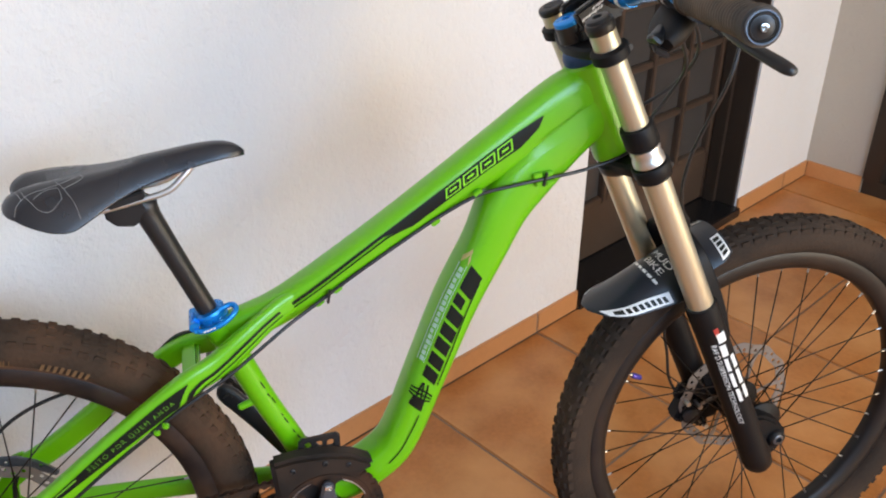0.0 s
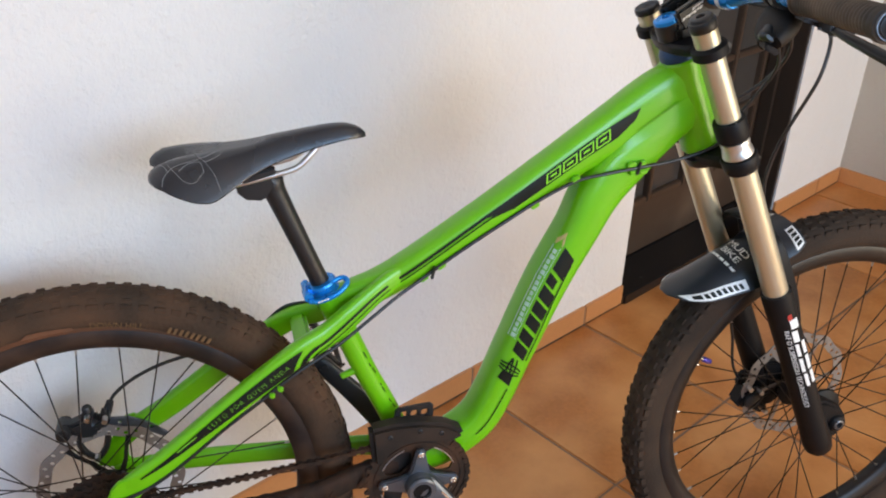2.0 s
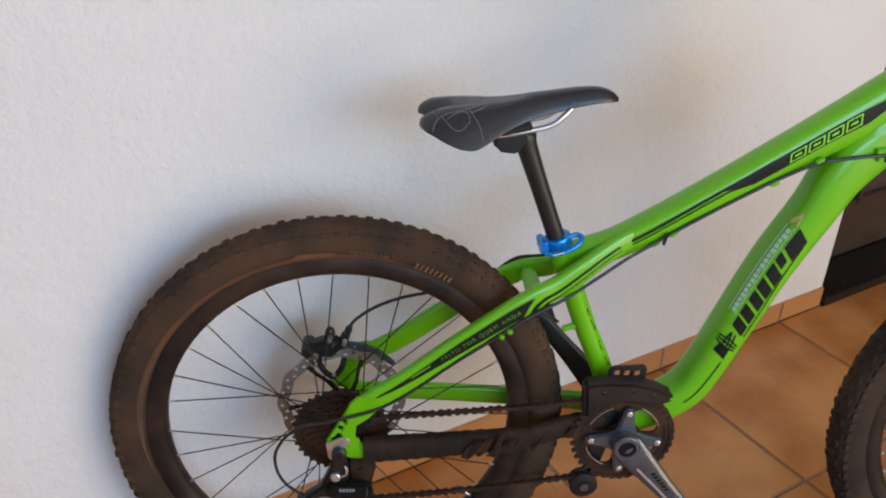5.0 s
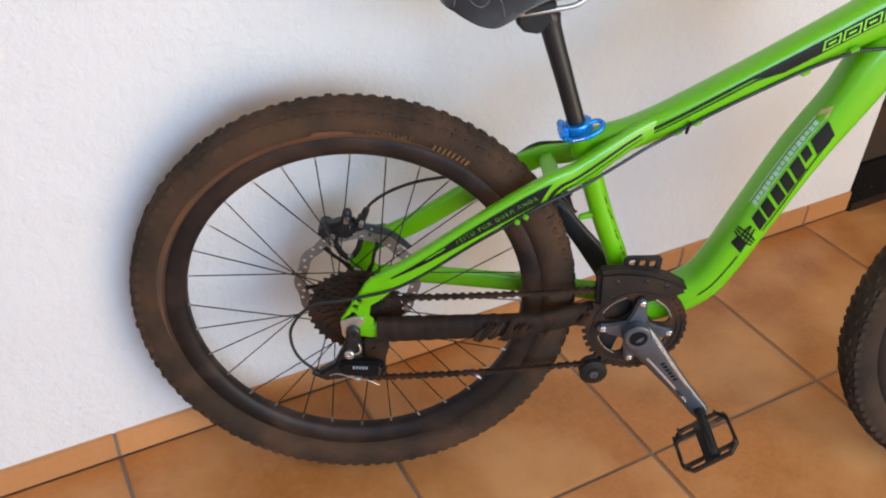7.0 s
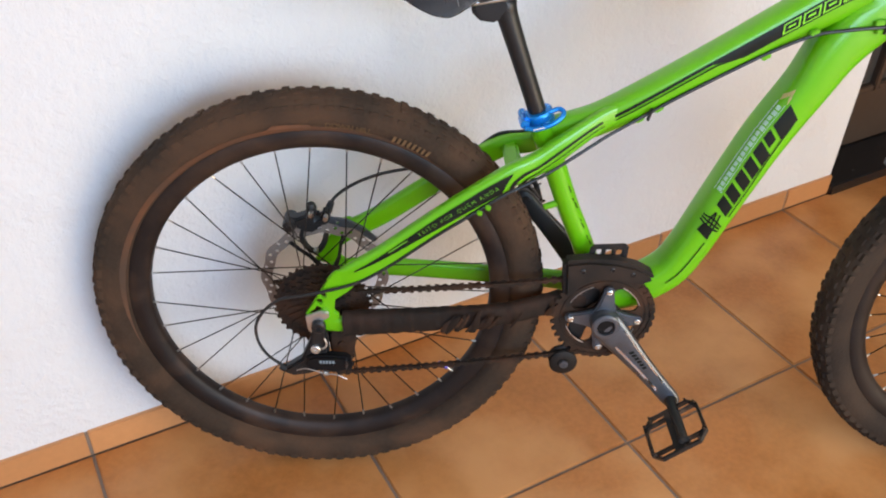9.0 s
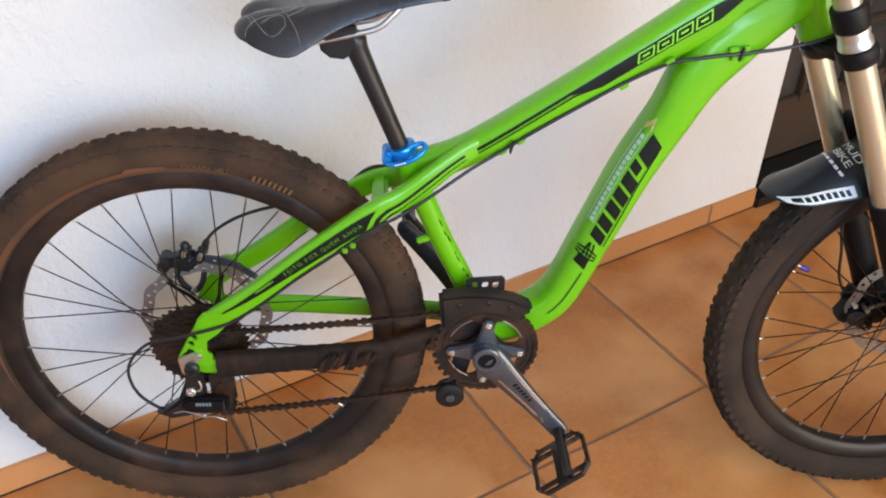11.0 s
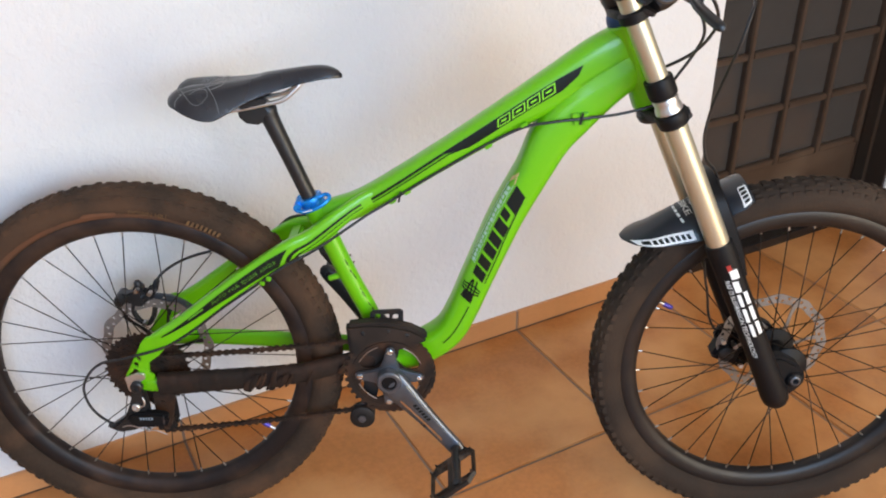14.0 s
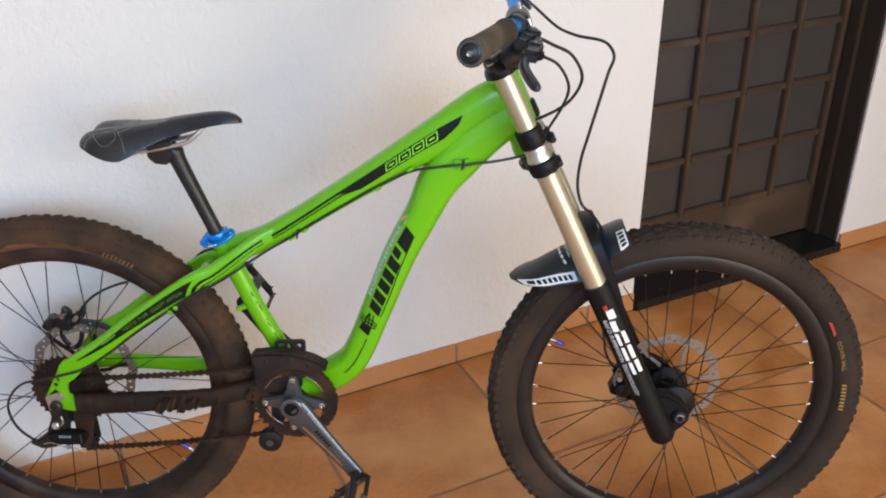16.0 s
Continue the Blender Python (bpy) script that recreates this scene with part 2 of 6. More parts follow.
class Tube:
    """A swept tube: rows of x, y, z, half height, half width. Its section is a superellipse, its flat side faces +-y."""

    def __init__(self, rows, k=6, power=2.4, n=24):
        r = np.array(spline(rows, k))
        self.c, self.h, self.w, self.power, self.n = r[:, :3], r[:, 3], r[:, 4], power, n
        t = np.gradient(self.c, axis=0)
        self.t = t / np.linalg.norm(t, axis=1)[:, None]
        side = np.array([0.0, 1.0, 0.0]) - self.t * self.t[:, 1:2]
        self.s = side / np.linalg.norm(side, axis=1)[:, None]
        self.u = np.cross(self.t, self.s)
        if self.u[:, 2].mean() < 0:
            self.u = -self.u
        d = np.r_[0, np.cumsum(np.linalg.norm(np.diff(self.c, axis=0), axis=1))]
        self.length, self.d = d[-1], d

    def bm(self, caps=True):
        bm = bmesh.new()
        rings = []
        for i in range(len(self.c)):
            ring = []
            for a in np.linspace(0, 2 * math.pi, self.n, endpoint=False):
                ca, sa = math.cos(a), math.sin(a)
                y = math.copysign(abs(ca) ** (2 / self.power), ca) * self.w[i]
                z = math.copysign(abs(sa) ** (2 / self.power), sa) * self.h[i]
                ring.append(bm.verts.new(Vector(self.c[i] + self.s[i] * y + self.u[i] * z) + Vector((0, 0, LIFT))))
            rings.append(ring)
        for a, b in zip(rings, rings[1:]):
            for i in range(self.n):
                bm.faces.new((a[i], a[(i + 1) % self.n], b[(i + 1) % self.n], b[i]))
        if caps:
            bm.faces.new(rings[0][::-1])
            bm.faces.new(rings[-1])
        bmesh.ops.recalc_face_normals(bm, faces=bm.faces)
        return bm

    def side(self, x, v, off=0.0007, sign=-1):
        """The point x metres along the tube, at v (-1 to 1) of its half height, on the side facing sign*y."""
        at = lambda a: np.array([np.interp(x, self.d, a[:, k]) for k in range(3)])
        h, w = np.interp(x, self.d, self.h), np.interp(x, self.d, self.w)
        v = max(-0.98, min(0.98, v))
        y = w * (1 - abs(v) ** self.power) ** (1 / self.power)
        nz, ny = v ** 1 * (abs(v) ** (self.power - 2)) / h, max(y, 1e-4) / w ** 2
        q = math.hypot(nz, ny)
        return Vector(at(self.c) + at(self.s) * sign * (y + off * ny / q) + at(self.u) * (v * h + off * nz / q)) + Vector((0, 0, LIFT))


def patch_bm(shapes, place, steps=8, cross=2):
    """Thin flat marks: each shape has four corners (a, b) in order; place(a, b) lays them on a surface."""
    bm = bmesh.new()
    for q in shapes:
        q = [np.array(c, float) for c in q]
        grid = []
        for i in range(steps + 1):
            s = i / steps
            row = []
            for j in range(cross + 1):
                t = j / cross
                p = (q[0] * (1 - s) + q[1] * s) * (1 - t) + (q[3] * (1 - s) + q[2] * s) * t
                row.append(bm.verts.new(place(p[0], p[1])))
            grid.append(row)
        for i in range(steps):
            for j in range(cross):
                bm.faces.new((grid[i][j], grid[i + 1][j], grid[i + 1][j + 1], grid[i][j + 1]))
    bmesh.ops.recalc_face_normals(bm, faces=bm.faces)
    return bm


def text_bm(words, size, place, shear=0.0, spacing=1.0, thin=0.0):
    """Letters of the built-in font, laid on a surface by place(along, across)."""
    cu = bpy.data.curves.new("words", "FONT")
    cu.body, cu.size, cu.shear, cu.space_character, cu.resolution_u, cu.align_x, cu.align_y = words, size, shear, spacing, 3, "CENTER", "CENTER"
    cu.offset = -thin * size
    ob = new("words", cu)
    bpy.context.view_layer.update()
    data = bpy.data.meshes.new_from_object(ob.evaluated_get(bpy.context.evaluated_depsgraph_get()))
    bpy.data.objects.remove(ob)
    bpy.data.curves.remove(cu)
    bm = bmesh.new()
    bm.from_mesh(data)
    bpy.data.meshes.remove(data)
    for v in bm.verts:
        v.co = place(v.co.x, v.co.y)
    return bm


def rod_into(bm, a, b, ra, rb=None, n=12):
    """A straight round rod from a to b, its ends closed."""
    a, b = Vector(a), Vector(b)
    rb = ra if rb is None else rb
    d = (b - a).normalized()
    s = d.cross(Vector((0, 0, 1)) if abs(d.z) < 0.9 else Vector((1, 0, 0))).normalized()
    u = d.cross(s)
    lift = Vector((0, 0, LIFT))
    rings = [[bm.verts.new(p + lift + (s * math.cos(t) + u * math.sin(t)) * r) for t in np.linspace(0, 2 * math.pi, n, endpoint=False)] for p, r in ((a, ra), (b, rb))]
    for i in range(n):
        bm.faces.new((rings[0][i], rings[0][(i + 1) % n], rings[1][(i + 1) % n], rings[1][i]))
    bm.faces.new(rings[0][::-1])
    bm.faces.new(rings[1])
    return bm


def rod(a, b, ra, rb=None, n=16):
    return rod_into(bmesh.new(), a, b, ra, rb, n)


def lathe(origin, axis, profile, n=28, bm=None):
    """A turned solid: profile rows of (along, radius) round the axis from the origin."""
    bm = bm or bmesh.new()
    o, d = Vector(origin) + Vector((0, 0, LIFT)), Vector(axis).normalized()
    s = d.cross(Vector((0, 0, 1)) if abs(d.z) < 0.9 else Vector((1, 0, 0))).normalized()
    u = d.cross(s)
    rings = [[bm.verts.new(o + d * x + (s * math.cos(t) + u * math.sin(t)) * max(r, 1e-4)) for t in np.linspace(0, 2 * math.pi, n, endpoint=False)] for x, r in profile]
    faces = []
    for a, b in zip(rings, rings[1:]):
        for i in range(n):
            faces.append(bm.faces.new((a[i], a[(i + 1) % n], b[(i + 1) % n], b[i])))
    faces.append(bm.faces.new(rings[0][::-1]))
    faces.append(bm.faces.new(rings[-1]))
    bmesh.ops.recalc_face_normals(bm, faces=faces)
    return bm


def cable(points, r, n=8, k=6):
    """A round cable through the points, with a frame that does not twist."""
    p = [Vector(q) for q in spline(points, k)]
    bm, lift = bmesh.new(), Vector((0, 0, LIFT))
    t = [(b - a).normalized() for a, b in zip(p, p[1:])]
    t.append(t[-1])
    s = t[0].cross(Vector((0.31, 0.2, 0.93))).normalized()
    rings = []
    for q, d in zip(p, t):
        s = (s - d * s.dot(d)).normalized()
        u = d.cross(s)
        rings.append([bm.verts.new(q + lift + (s * math.cos(a) + u * math.sin(a)) * r) for a in np.linspace(0, 2 * math.pi, n, endpoint=False)])
    for a, b in zip(rings, rings[1:]):
        for i in range(n):
            bm.faces.new((a[i], a[(i + 1) % n], b[(i + 1) % n], b[i]))
    bm.faces.new(rings[0][::-1])
    bm.faces.new(rings[-1])
    bmesh.ops.recalc_face_normals(bm, faces=bm.faces)
    return bm


def plate(outline, y0, y1, bevel=0.0, holes=(), bm=None):
    """A plate cut to an outline of (x, z), from y0 to y1; holes are outlines too."""
    own = bm is None
    work = bmesh.new()
    loops = []
    for ring in (outline, *holes):
        vs = [work.verts.new((x, y0, z + LIFT)) for x, z in ring]
        loops += [work.edges.new((a, b)) for a, b in zip(vs, vs[1:] + vs[:1])]
    bmesh.ops.triangle_fill(work, use_beauty=True, use_dissolve=False, edges=loops)
    made = bmesh.ops.extrude_face_region(work, geom=list(work.faces))
    bmesh.ops.translate(work, vec=(0, y1 - y0, 0), verts=[g for g in made["geom"] if isinstance(g, bmesh.types.BMVert)])
    bmesh.ops.recalc_face_normals(work, faces=work.faces)
    if bevel:
        sharp = [e for e in work.edges if len(e.link_faces) == 2 and e.calc_face_angle(0) > 1.0]
        bmesh.ops.bevel(work, geom=sharp, offset=bevel, segments=2, affect="EDGES", clamp_overlap=True)
    if own:
        return work
    data = bpy.data.meshes.new("tmp")
    work.to_mesh(data)
    work.free()
    bm.from_mesh(data)
    bpy.data.meshes.remove(data)
    return bm


def box_into(bm, center, size, turn=None, bevel=0.0):
    """A box with its edges rounded; turn: degrees round x, y, z."""
    m = Matrix.Translation(Vector(center)) @ (pose(0, 0, 0, *turn) if turn else Matrix()) @ Matrix.Diagonal((*size, 1))
    made = bmesh.ops.create_cube(bm, size=1, matrix=m)
    if bevel:
        edges = {e for v in made["verts"] for e in v.link_edges}
        bmesh.ops.bevel(bm, geom=list(edges), offset=bevel, segments=2, affect="EDGES", clamp_overlap=True)
    return bm


def bike_box(bm, center, size, turn=None, bevel=0.0):
    return box_into(bm, (center[0], center[1], center[2] + LIFT), size, turn, bevel)


def circle2(cx, cz, r, n=16, start=0.0):
    return [(cx + r * math.cos(a), cz + r * math.sin(a)) for a in np.linspace(start, start + 2 * math.pi, n, endpoint=False)]


def cog_outline(cx, cz, r, teeth, depth):
    out = []
    for i in range(teeth):
        for f, d in ((-0.30, depth), (-0.14, 0), (0.14, 0), (0.30, depth)):
            a = 2 * math.pi * (i + f) / teeth
            out.append((cx + (r - d) * math.cos(a), cz + (r - d) * math.sin(a)))
    return out


# ---- the place ----
X0, X1, Y0, H = -2.4, 2.81, -3.6, 2.75
DL, DR, DTOP = 1.507, 2.335, 2.12  # door opening in the north wall
WALL_Y = 0.006


def boxes(name, spans, mat, bevel=0.0):
    bm = bmesh.new()
    for (xa, xb), (ya, yb), (za, zb) in spans:
        box_into(bm, ((xa + xb) / 2, (ya + yb) / 2, (za + zb) / 2), (xb - xa, yb - ya, zb - za), None, bevel)
    return mesh_object(name, bm, mat, smooth=False)


def structure(ob, label):
    return tagged(ob, label, kind="structure")


def build_ground():
    bm = bmesh.new()
    bmesh.ops.create_grid(bm, x_segments=8, y_segments=8, size=900)
    for v in bm.verts:
        v.co.z = -0.16
    structure(mesh_object("ground", bm, EARTH, False), "bare reddish earth of the yard round the porch")


def build_walls():
    y = WALL_Y
    n = structure(boxes("wall_north", [((X0 - 0.2, DL), (y, 0.22), (-0.15, H)), ((DR, X1 + 0.2), (y, 0.22), (-0.15, H)), ((DL, DR), (y, 0.22), (DTOP, H))], WALL),
                  "white rough-plastered wall that the bicycle leans by")
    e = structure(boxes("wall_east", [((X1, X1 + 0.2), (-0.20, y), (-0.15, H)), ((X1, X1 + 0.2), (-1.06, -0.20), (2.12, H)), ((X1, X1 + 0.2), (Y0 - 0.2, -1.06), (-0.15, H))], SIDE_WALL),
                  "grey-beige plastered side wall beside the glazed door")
    w = structure(boxes("wall_west", [((X0 - 0.2, X0), (-0.8, y), (-0.15, H)), ((X0 - 0.2, X0), (Y0 - 0.2, -3.0), (-0.15, H)),
                                      ((X0 - 0.2, X0), (-3.0, -0.8), (-0.15, 0.5)), ((X0 - 0.2, X0), (-3.0, -0.8), (2.5, H))], WALL),
                  "white plastered porch wall with a wide opening")
    s = structure(boxes("wall_south", [((X0, -2.25), (Y0 - 0.2, Y0), (-0.15, H)), ((2.75, X1), (Y0 - 0.2, Y0), (-0.15, H)),
                                       ((-2.25, 2.75), (Y0 - 0.2, Y0), (-0.15, 0.08)), ((-2.25, 2.75), (Y0 - 0.2, Y0), (2.55, H))], WALL),
                  "white plastered porch wall with a wide opening to the yard")
    structure(boxes("ceiling", [((X0 - 0.2, X1 + 0.2), (Y0 - 0.2, 0.22), (H, H + 0.12))], CEIL), "plain white painted porch ceiling")
    # slab added behind the glazed door; its dark brown stands for the unlit room
    structure(boxes("wall_room_behind", [((DL - 0.3, DR + 0.3), (0.9, 1.0), (-0.15, H))], FRAME_BROWN), "dark brown backing slab added behind the glazed door for the unlit room")


def build_door():
    d = structure(new("door_1"), "dark brown enamelled metal door with a grid of smoked glass panes, closed")
    d.empty_display_size = 0.2
    d.location = (DL, 0.12, 0.03)
    ox, oz = DL, 0.03

    def add(name, spans, mat, label="", bevel=0.0015):
        ob = boxes(name, [((a - ox, b - ox), (c - 0.12, e - 0.12), (f - oz, g - oz)) for (a, b), (c, e), (f, g) in spans], mat, bevel)
        ob.parent = d
        return tagged(ob, label)

    # frame that lines the opening
    add("jamb", [((DL, DL + 0.012), (0.022, 0.21), (0.03, DTOP))], FRAME_BROWN, "dark brown painted jamb lining")
    add("jamb", [((DR - 0.012, DR), (0.012, 0.115), (0.03, DTOP))], FRAME_BROWN, "dark brown painted jamb lining")
    add("jamb_stop", [((DR - 0.03, DR - 0.012), (0.075, 0.115), (0.03, DTOP))], FRAME_BROWN)
    add("head_jamb", [((DL + 0.012, DR - 0.012), (0.03, 0.21), (DTOP - 0.015, DTOP))], FRAME_BROWN)
    la, lb, y0, y1 = DL + 0.014, DR - 0.014, 0.118, 0.155
    gx = [1.572 + 0.1795 * k for k in range(5)]
    gz = [0.205 + 0.178 * k for k in range(11)]
    add("stile", [((la, gx[0] - 0.010), (y0, y1), (0.034, DTOP - 0.018))], DOOR)
    add("stile", [((gx[4] + 0.010, lb), (y0, y1), (0.034, DTOP - 0.018))], DOOR)
    add("kick_panel", [((gx[0] - 0.010, gx[4] + 0.010), (y0 + 0.003, y1), (0.034, gz[0] - 0.010))], DOOR, "plain brown kick panel")
    add("top_rail", [((gx[0] - 0.010, gx[4] + 0.010), (y0, y1), (gz[10] + 0.010, DTOP - 0.018))], DOOR)
    for k in range(5):
        add("mullion", [((gx[k] - 0.010, gx[k] + 0.010), (y0 - 0.003, y1 - 0.004), (gz[0] - 0.010, gz[10] + 0.010))], DOOR, bevel=0.003)
    for z in gz:
        for a, b in zip(gx, gx[1:]):
            add("glazing_bar", [((a + 0.010, b - 0.010), (y0 - 0.001, y1 - 0.006), (z - 0.010, z + 0.010))], DOOR, bevel=0.003)
    for a, b in zip(gx, gx[1:]):
        for za, zb in zip(gz, gz[1:]):
            add("pane", [((a + 0.0095, b - 0.0095), (0.134, 0.140), (za + 0.0095, zb - 0.0095))], PANE, bevel=0)
    structure(boxes("door_sill", [((DL + 0.001, DR - 0.001), (-0.012, 0.218), (-0.01, 0.03))], SILL, 0.003), "polished black granite threshold under the glazed door")

    e = structure(new("door_2"), "dark brown wooden door with a wide frame in the side wall, closed")
    e.location = (X1, -0.63, 0)

    def add2(name, spans, label=""):
        ob = boxes(name, [((a - X1, b - X1), (c + 0.63, g + 0.63), (p, q)) for (a, b), (c, g), (p, q) in spans], FRAME_BROWN, 0.003)
        ob.parent = e
        tagged(ob, label)

    add2("door_frame", [((X1 - 0.015, X1 + 0.12), (-0.26, -0.20), (0.052, 2.12)), ((X1 - 0.015, X1 + 0.12), (-1.06, -1.0), (0.052, 2.12)),
                        ((X1 - 0.015, X1 + 0.12), (-1.0, -0.26), (2.06, 2.12))])
    add2("leaf", [((X1 + 0.03, X1 + 0.07), (-1.0, -0.26), (0.056, 2.06))])
    add2("threshold", [((X1 + 0.0, X1 + 0.2), (-1.06, -0.20), (-0.01, 0.052))])


def piece_mesh(name, sx, sy, sz, bevel, mat):
    bm = bmesh.new()
    box_into(bm, (sx / 2, sy / 2, -sz / 2), (sx, sy, sz), None, 0)
    top = [e for e in bm.edges if all(v.co.z > -1e-6 for v in e.verts)]
    bmesh.ops.bevel(bm, geom=top, offset=bevel, segments=2, affect="EDGES")
    data = bpy.data.meshes.new(name)
    bm.to_mesh(data)
    bm.free()
    data.materials.append(mat)
    return data


def build_floor():
    floor = structure(boxes("floor", [((X0, X1), (Y0, WALL_Y), (-0.15, -0.0035))], GROUT), "terracotta tile floor with dark grout joints")
    rnd = random.Random(4)
    joint = 0.0057
    xs = [-0.375 - 0.4305 * k for k in range(5, -1, -1)] + [0.064, 0.4945, 0.928, 1.345] + [1.345 + 0.4305 * k for k in range(1, 5)]
    ys = [0.0] + [-0.427 - 0.430 * k for k in range(9)]
    shared = {}
    for a, b in zip(xs, xs[1:]):
        for t, s in zip(ys, ys[1:]):
            xa, xb = max(a + joint / 2, X0), min(b - joint / 2, X1 - 0.002)
            ya, yb = max(s + joint / 2, Y0), t - joint / 2
            if xb - xa < 0.02 or yb - ya < 0.02:
                continue
            key = (round(xb - xa, 3), round(yb - ya, 3))
            if key not in shared:
                shared[key] = piece_mesh("tile", xb - xa, yb - ya, 0.008, 0.0022, TILE)
            ob = new("tile", shared[key])
            ob.parent = floor
            ob.matrix_local = pose(xa, ya, rnd.uniform(-0.0006, 0.0004), rnd.uniform(-0.06, 0.06), rnd.uniform(-0.06, 0.06), 0)
    # skirting tiles along the walls
    skirt = structure(boxes("baseboard", [((X0, DL - 0.001), (0.0005, WALL_Y), (0.0, 0.0535)), ((DR + 0.001, X1), (0.0005, WALL_Y), (0.0, 0.0535)),
                                          ((X1 - 0.0055, X1), (-0.199, 0.0005), (0.0, 0.0535))], GROUT), "row of cut terracotta skirting tiles along the wall foot")

    def skirting(xa, xb, m):
        data = piece_mesh("skirting_tile", xb - xa, 0.0555, 0.0085, 0.0015, SKIRT)
        ob = new("skirting_tile", data)
        ob.parent = skirt
        ob.matrix_local = m
    for a, b in zip(xs, xs[1:]):
        for lo, hi in ((X0, DL), (DR, X1 - 0.006)):
            xa, xb = max(a + 0.003, lo), min(b - 0.003, hi)
            if xb - xa > 0.02:
                skirting(xa, xb, pose(xa, -0.002, 0.0006, 90, 0, 0))
    skirting(0, 0.194, pose(X1 - 0.0075, -0.003, 0.0006, 90, 0, -90))


build_ground()
build_walls()
build_door()


# ---- the bicycle ----
# its axes in the place: ahead, to its left, up along its leaning plane
FWD, LEFT, UP = Vector((0.88469, -0.46587, -0.01693)), Vector((0.46403, 0.88353, -0.06374)), Vector((0.04465, 0.04853, 0.99782))
AXLE = Vector((0.01395, -0.18018, 0.35709))
bike = tagged(new("bicycle"), "lime green downhill mountain bike leaning by the white wall", "bicycle")
base = AXLE - UP * (LIFT + 0.006)
bike.matrix_world = Matrix(((FWD.x, LEFT.x, UP.x, base.x), (FWD.y, LEFT.y, UP.y, base.y), (FWD.z, LEFT.z, UP.z, base.z), (0, 0, 0, 1))).normalized()
bike.empty_display_size = 0.3
DZ = 0.006  # frame heights below are over the rear axle line
BB = (0.436, 0.003)
R_TYRE, R_NIP = 0.349, 0.264


def lifted(rows):
    return [(r[0], r[1], r[2] + DZ, *r[3:]) for r in rows]


def one(fn, *args, **kw):
    bm = bmesh.new()
    fn(bm, *args, **kw)
    return bm


def web_bm(top, down):
    """The smooth welded web that fills the crotch of the two front tubes, flush with their flat sides."""
    along = lambda tube, x: float(np.interp(x, tube.c[:, 0], tube.d))
    bm, prev = bmesh.new(), None
    for f in np.linspace(0, 1, 19):
        xt = 0.684 + 0.134 * f
        xd = xt + 0.033 - 0.017 * f
        v = float(np.interp(f, (0, 0.25, 0.5, 1), (0.80, 0.52, 0.34, 0.26)))
        ring = []
        for s in (-1, 1):
            p, q = top.side(along(top, xt), -v, 0.0003, s), down.side(along(down, xd), v, 0.0003, s)
            row = [p.lerp(q, k / 8) for k in range(9)]
            ring += row if s < 0 else row[::-1]
        ring = [bm.verts.new(c) for c in ring]
        if prev:
            for i in range(18):
                bm.faces.new((prev[i], prev[(i + 1) % 18], ring[(i + 1) % 18], ring[i]))
        else:
            bm.faces.new(ring[::-1])
        prev = ring
    bm.faces.new(prev)
    bmesh.ops.recalc_face_normals(bm, faces=bm.faces)
    return bm


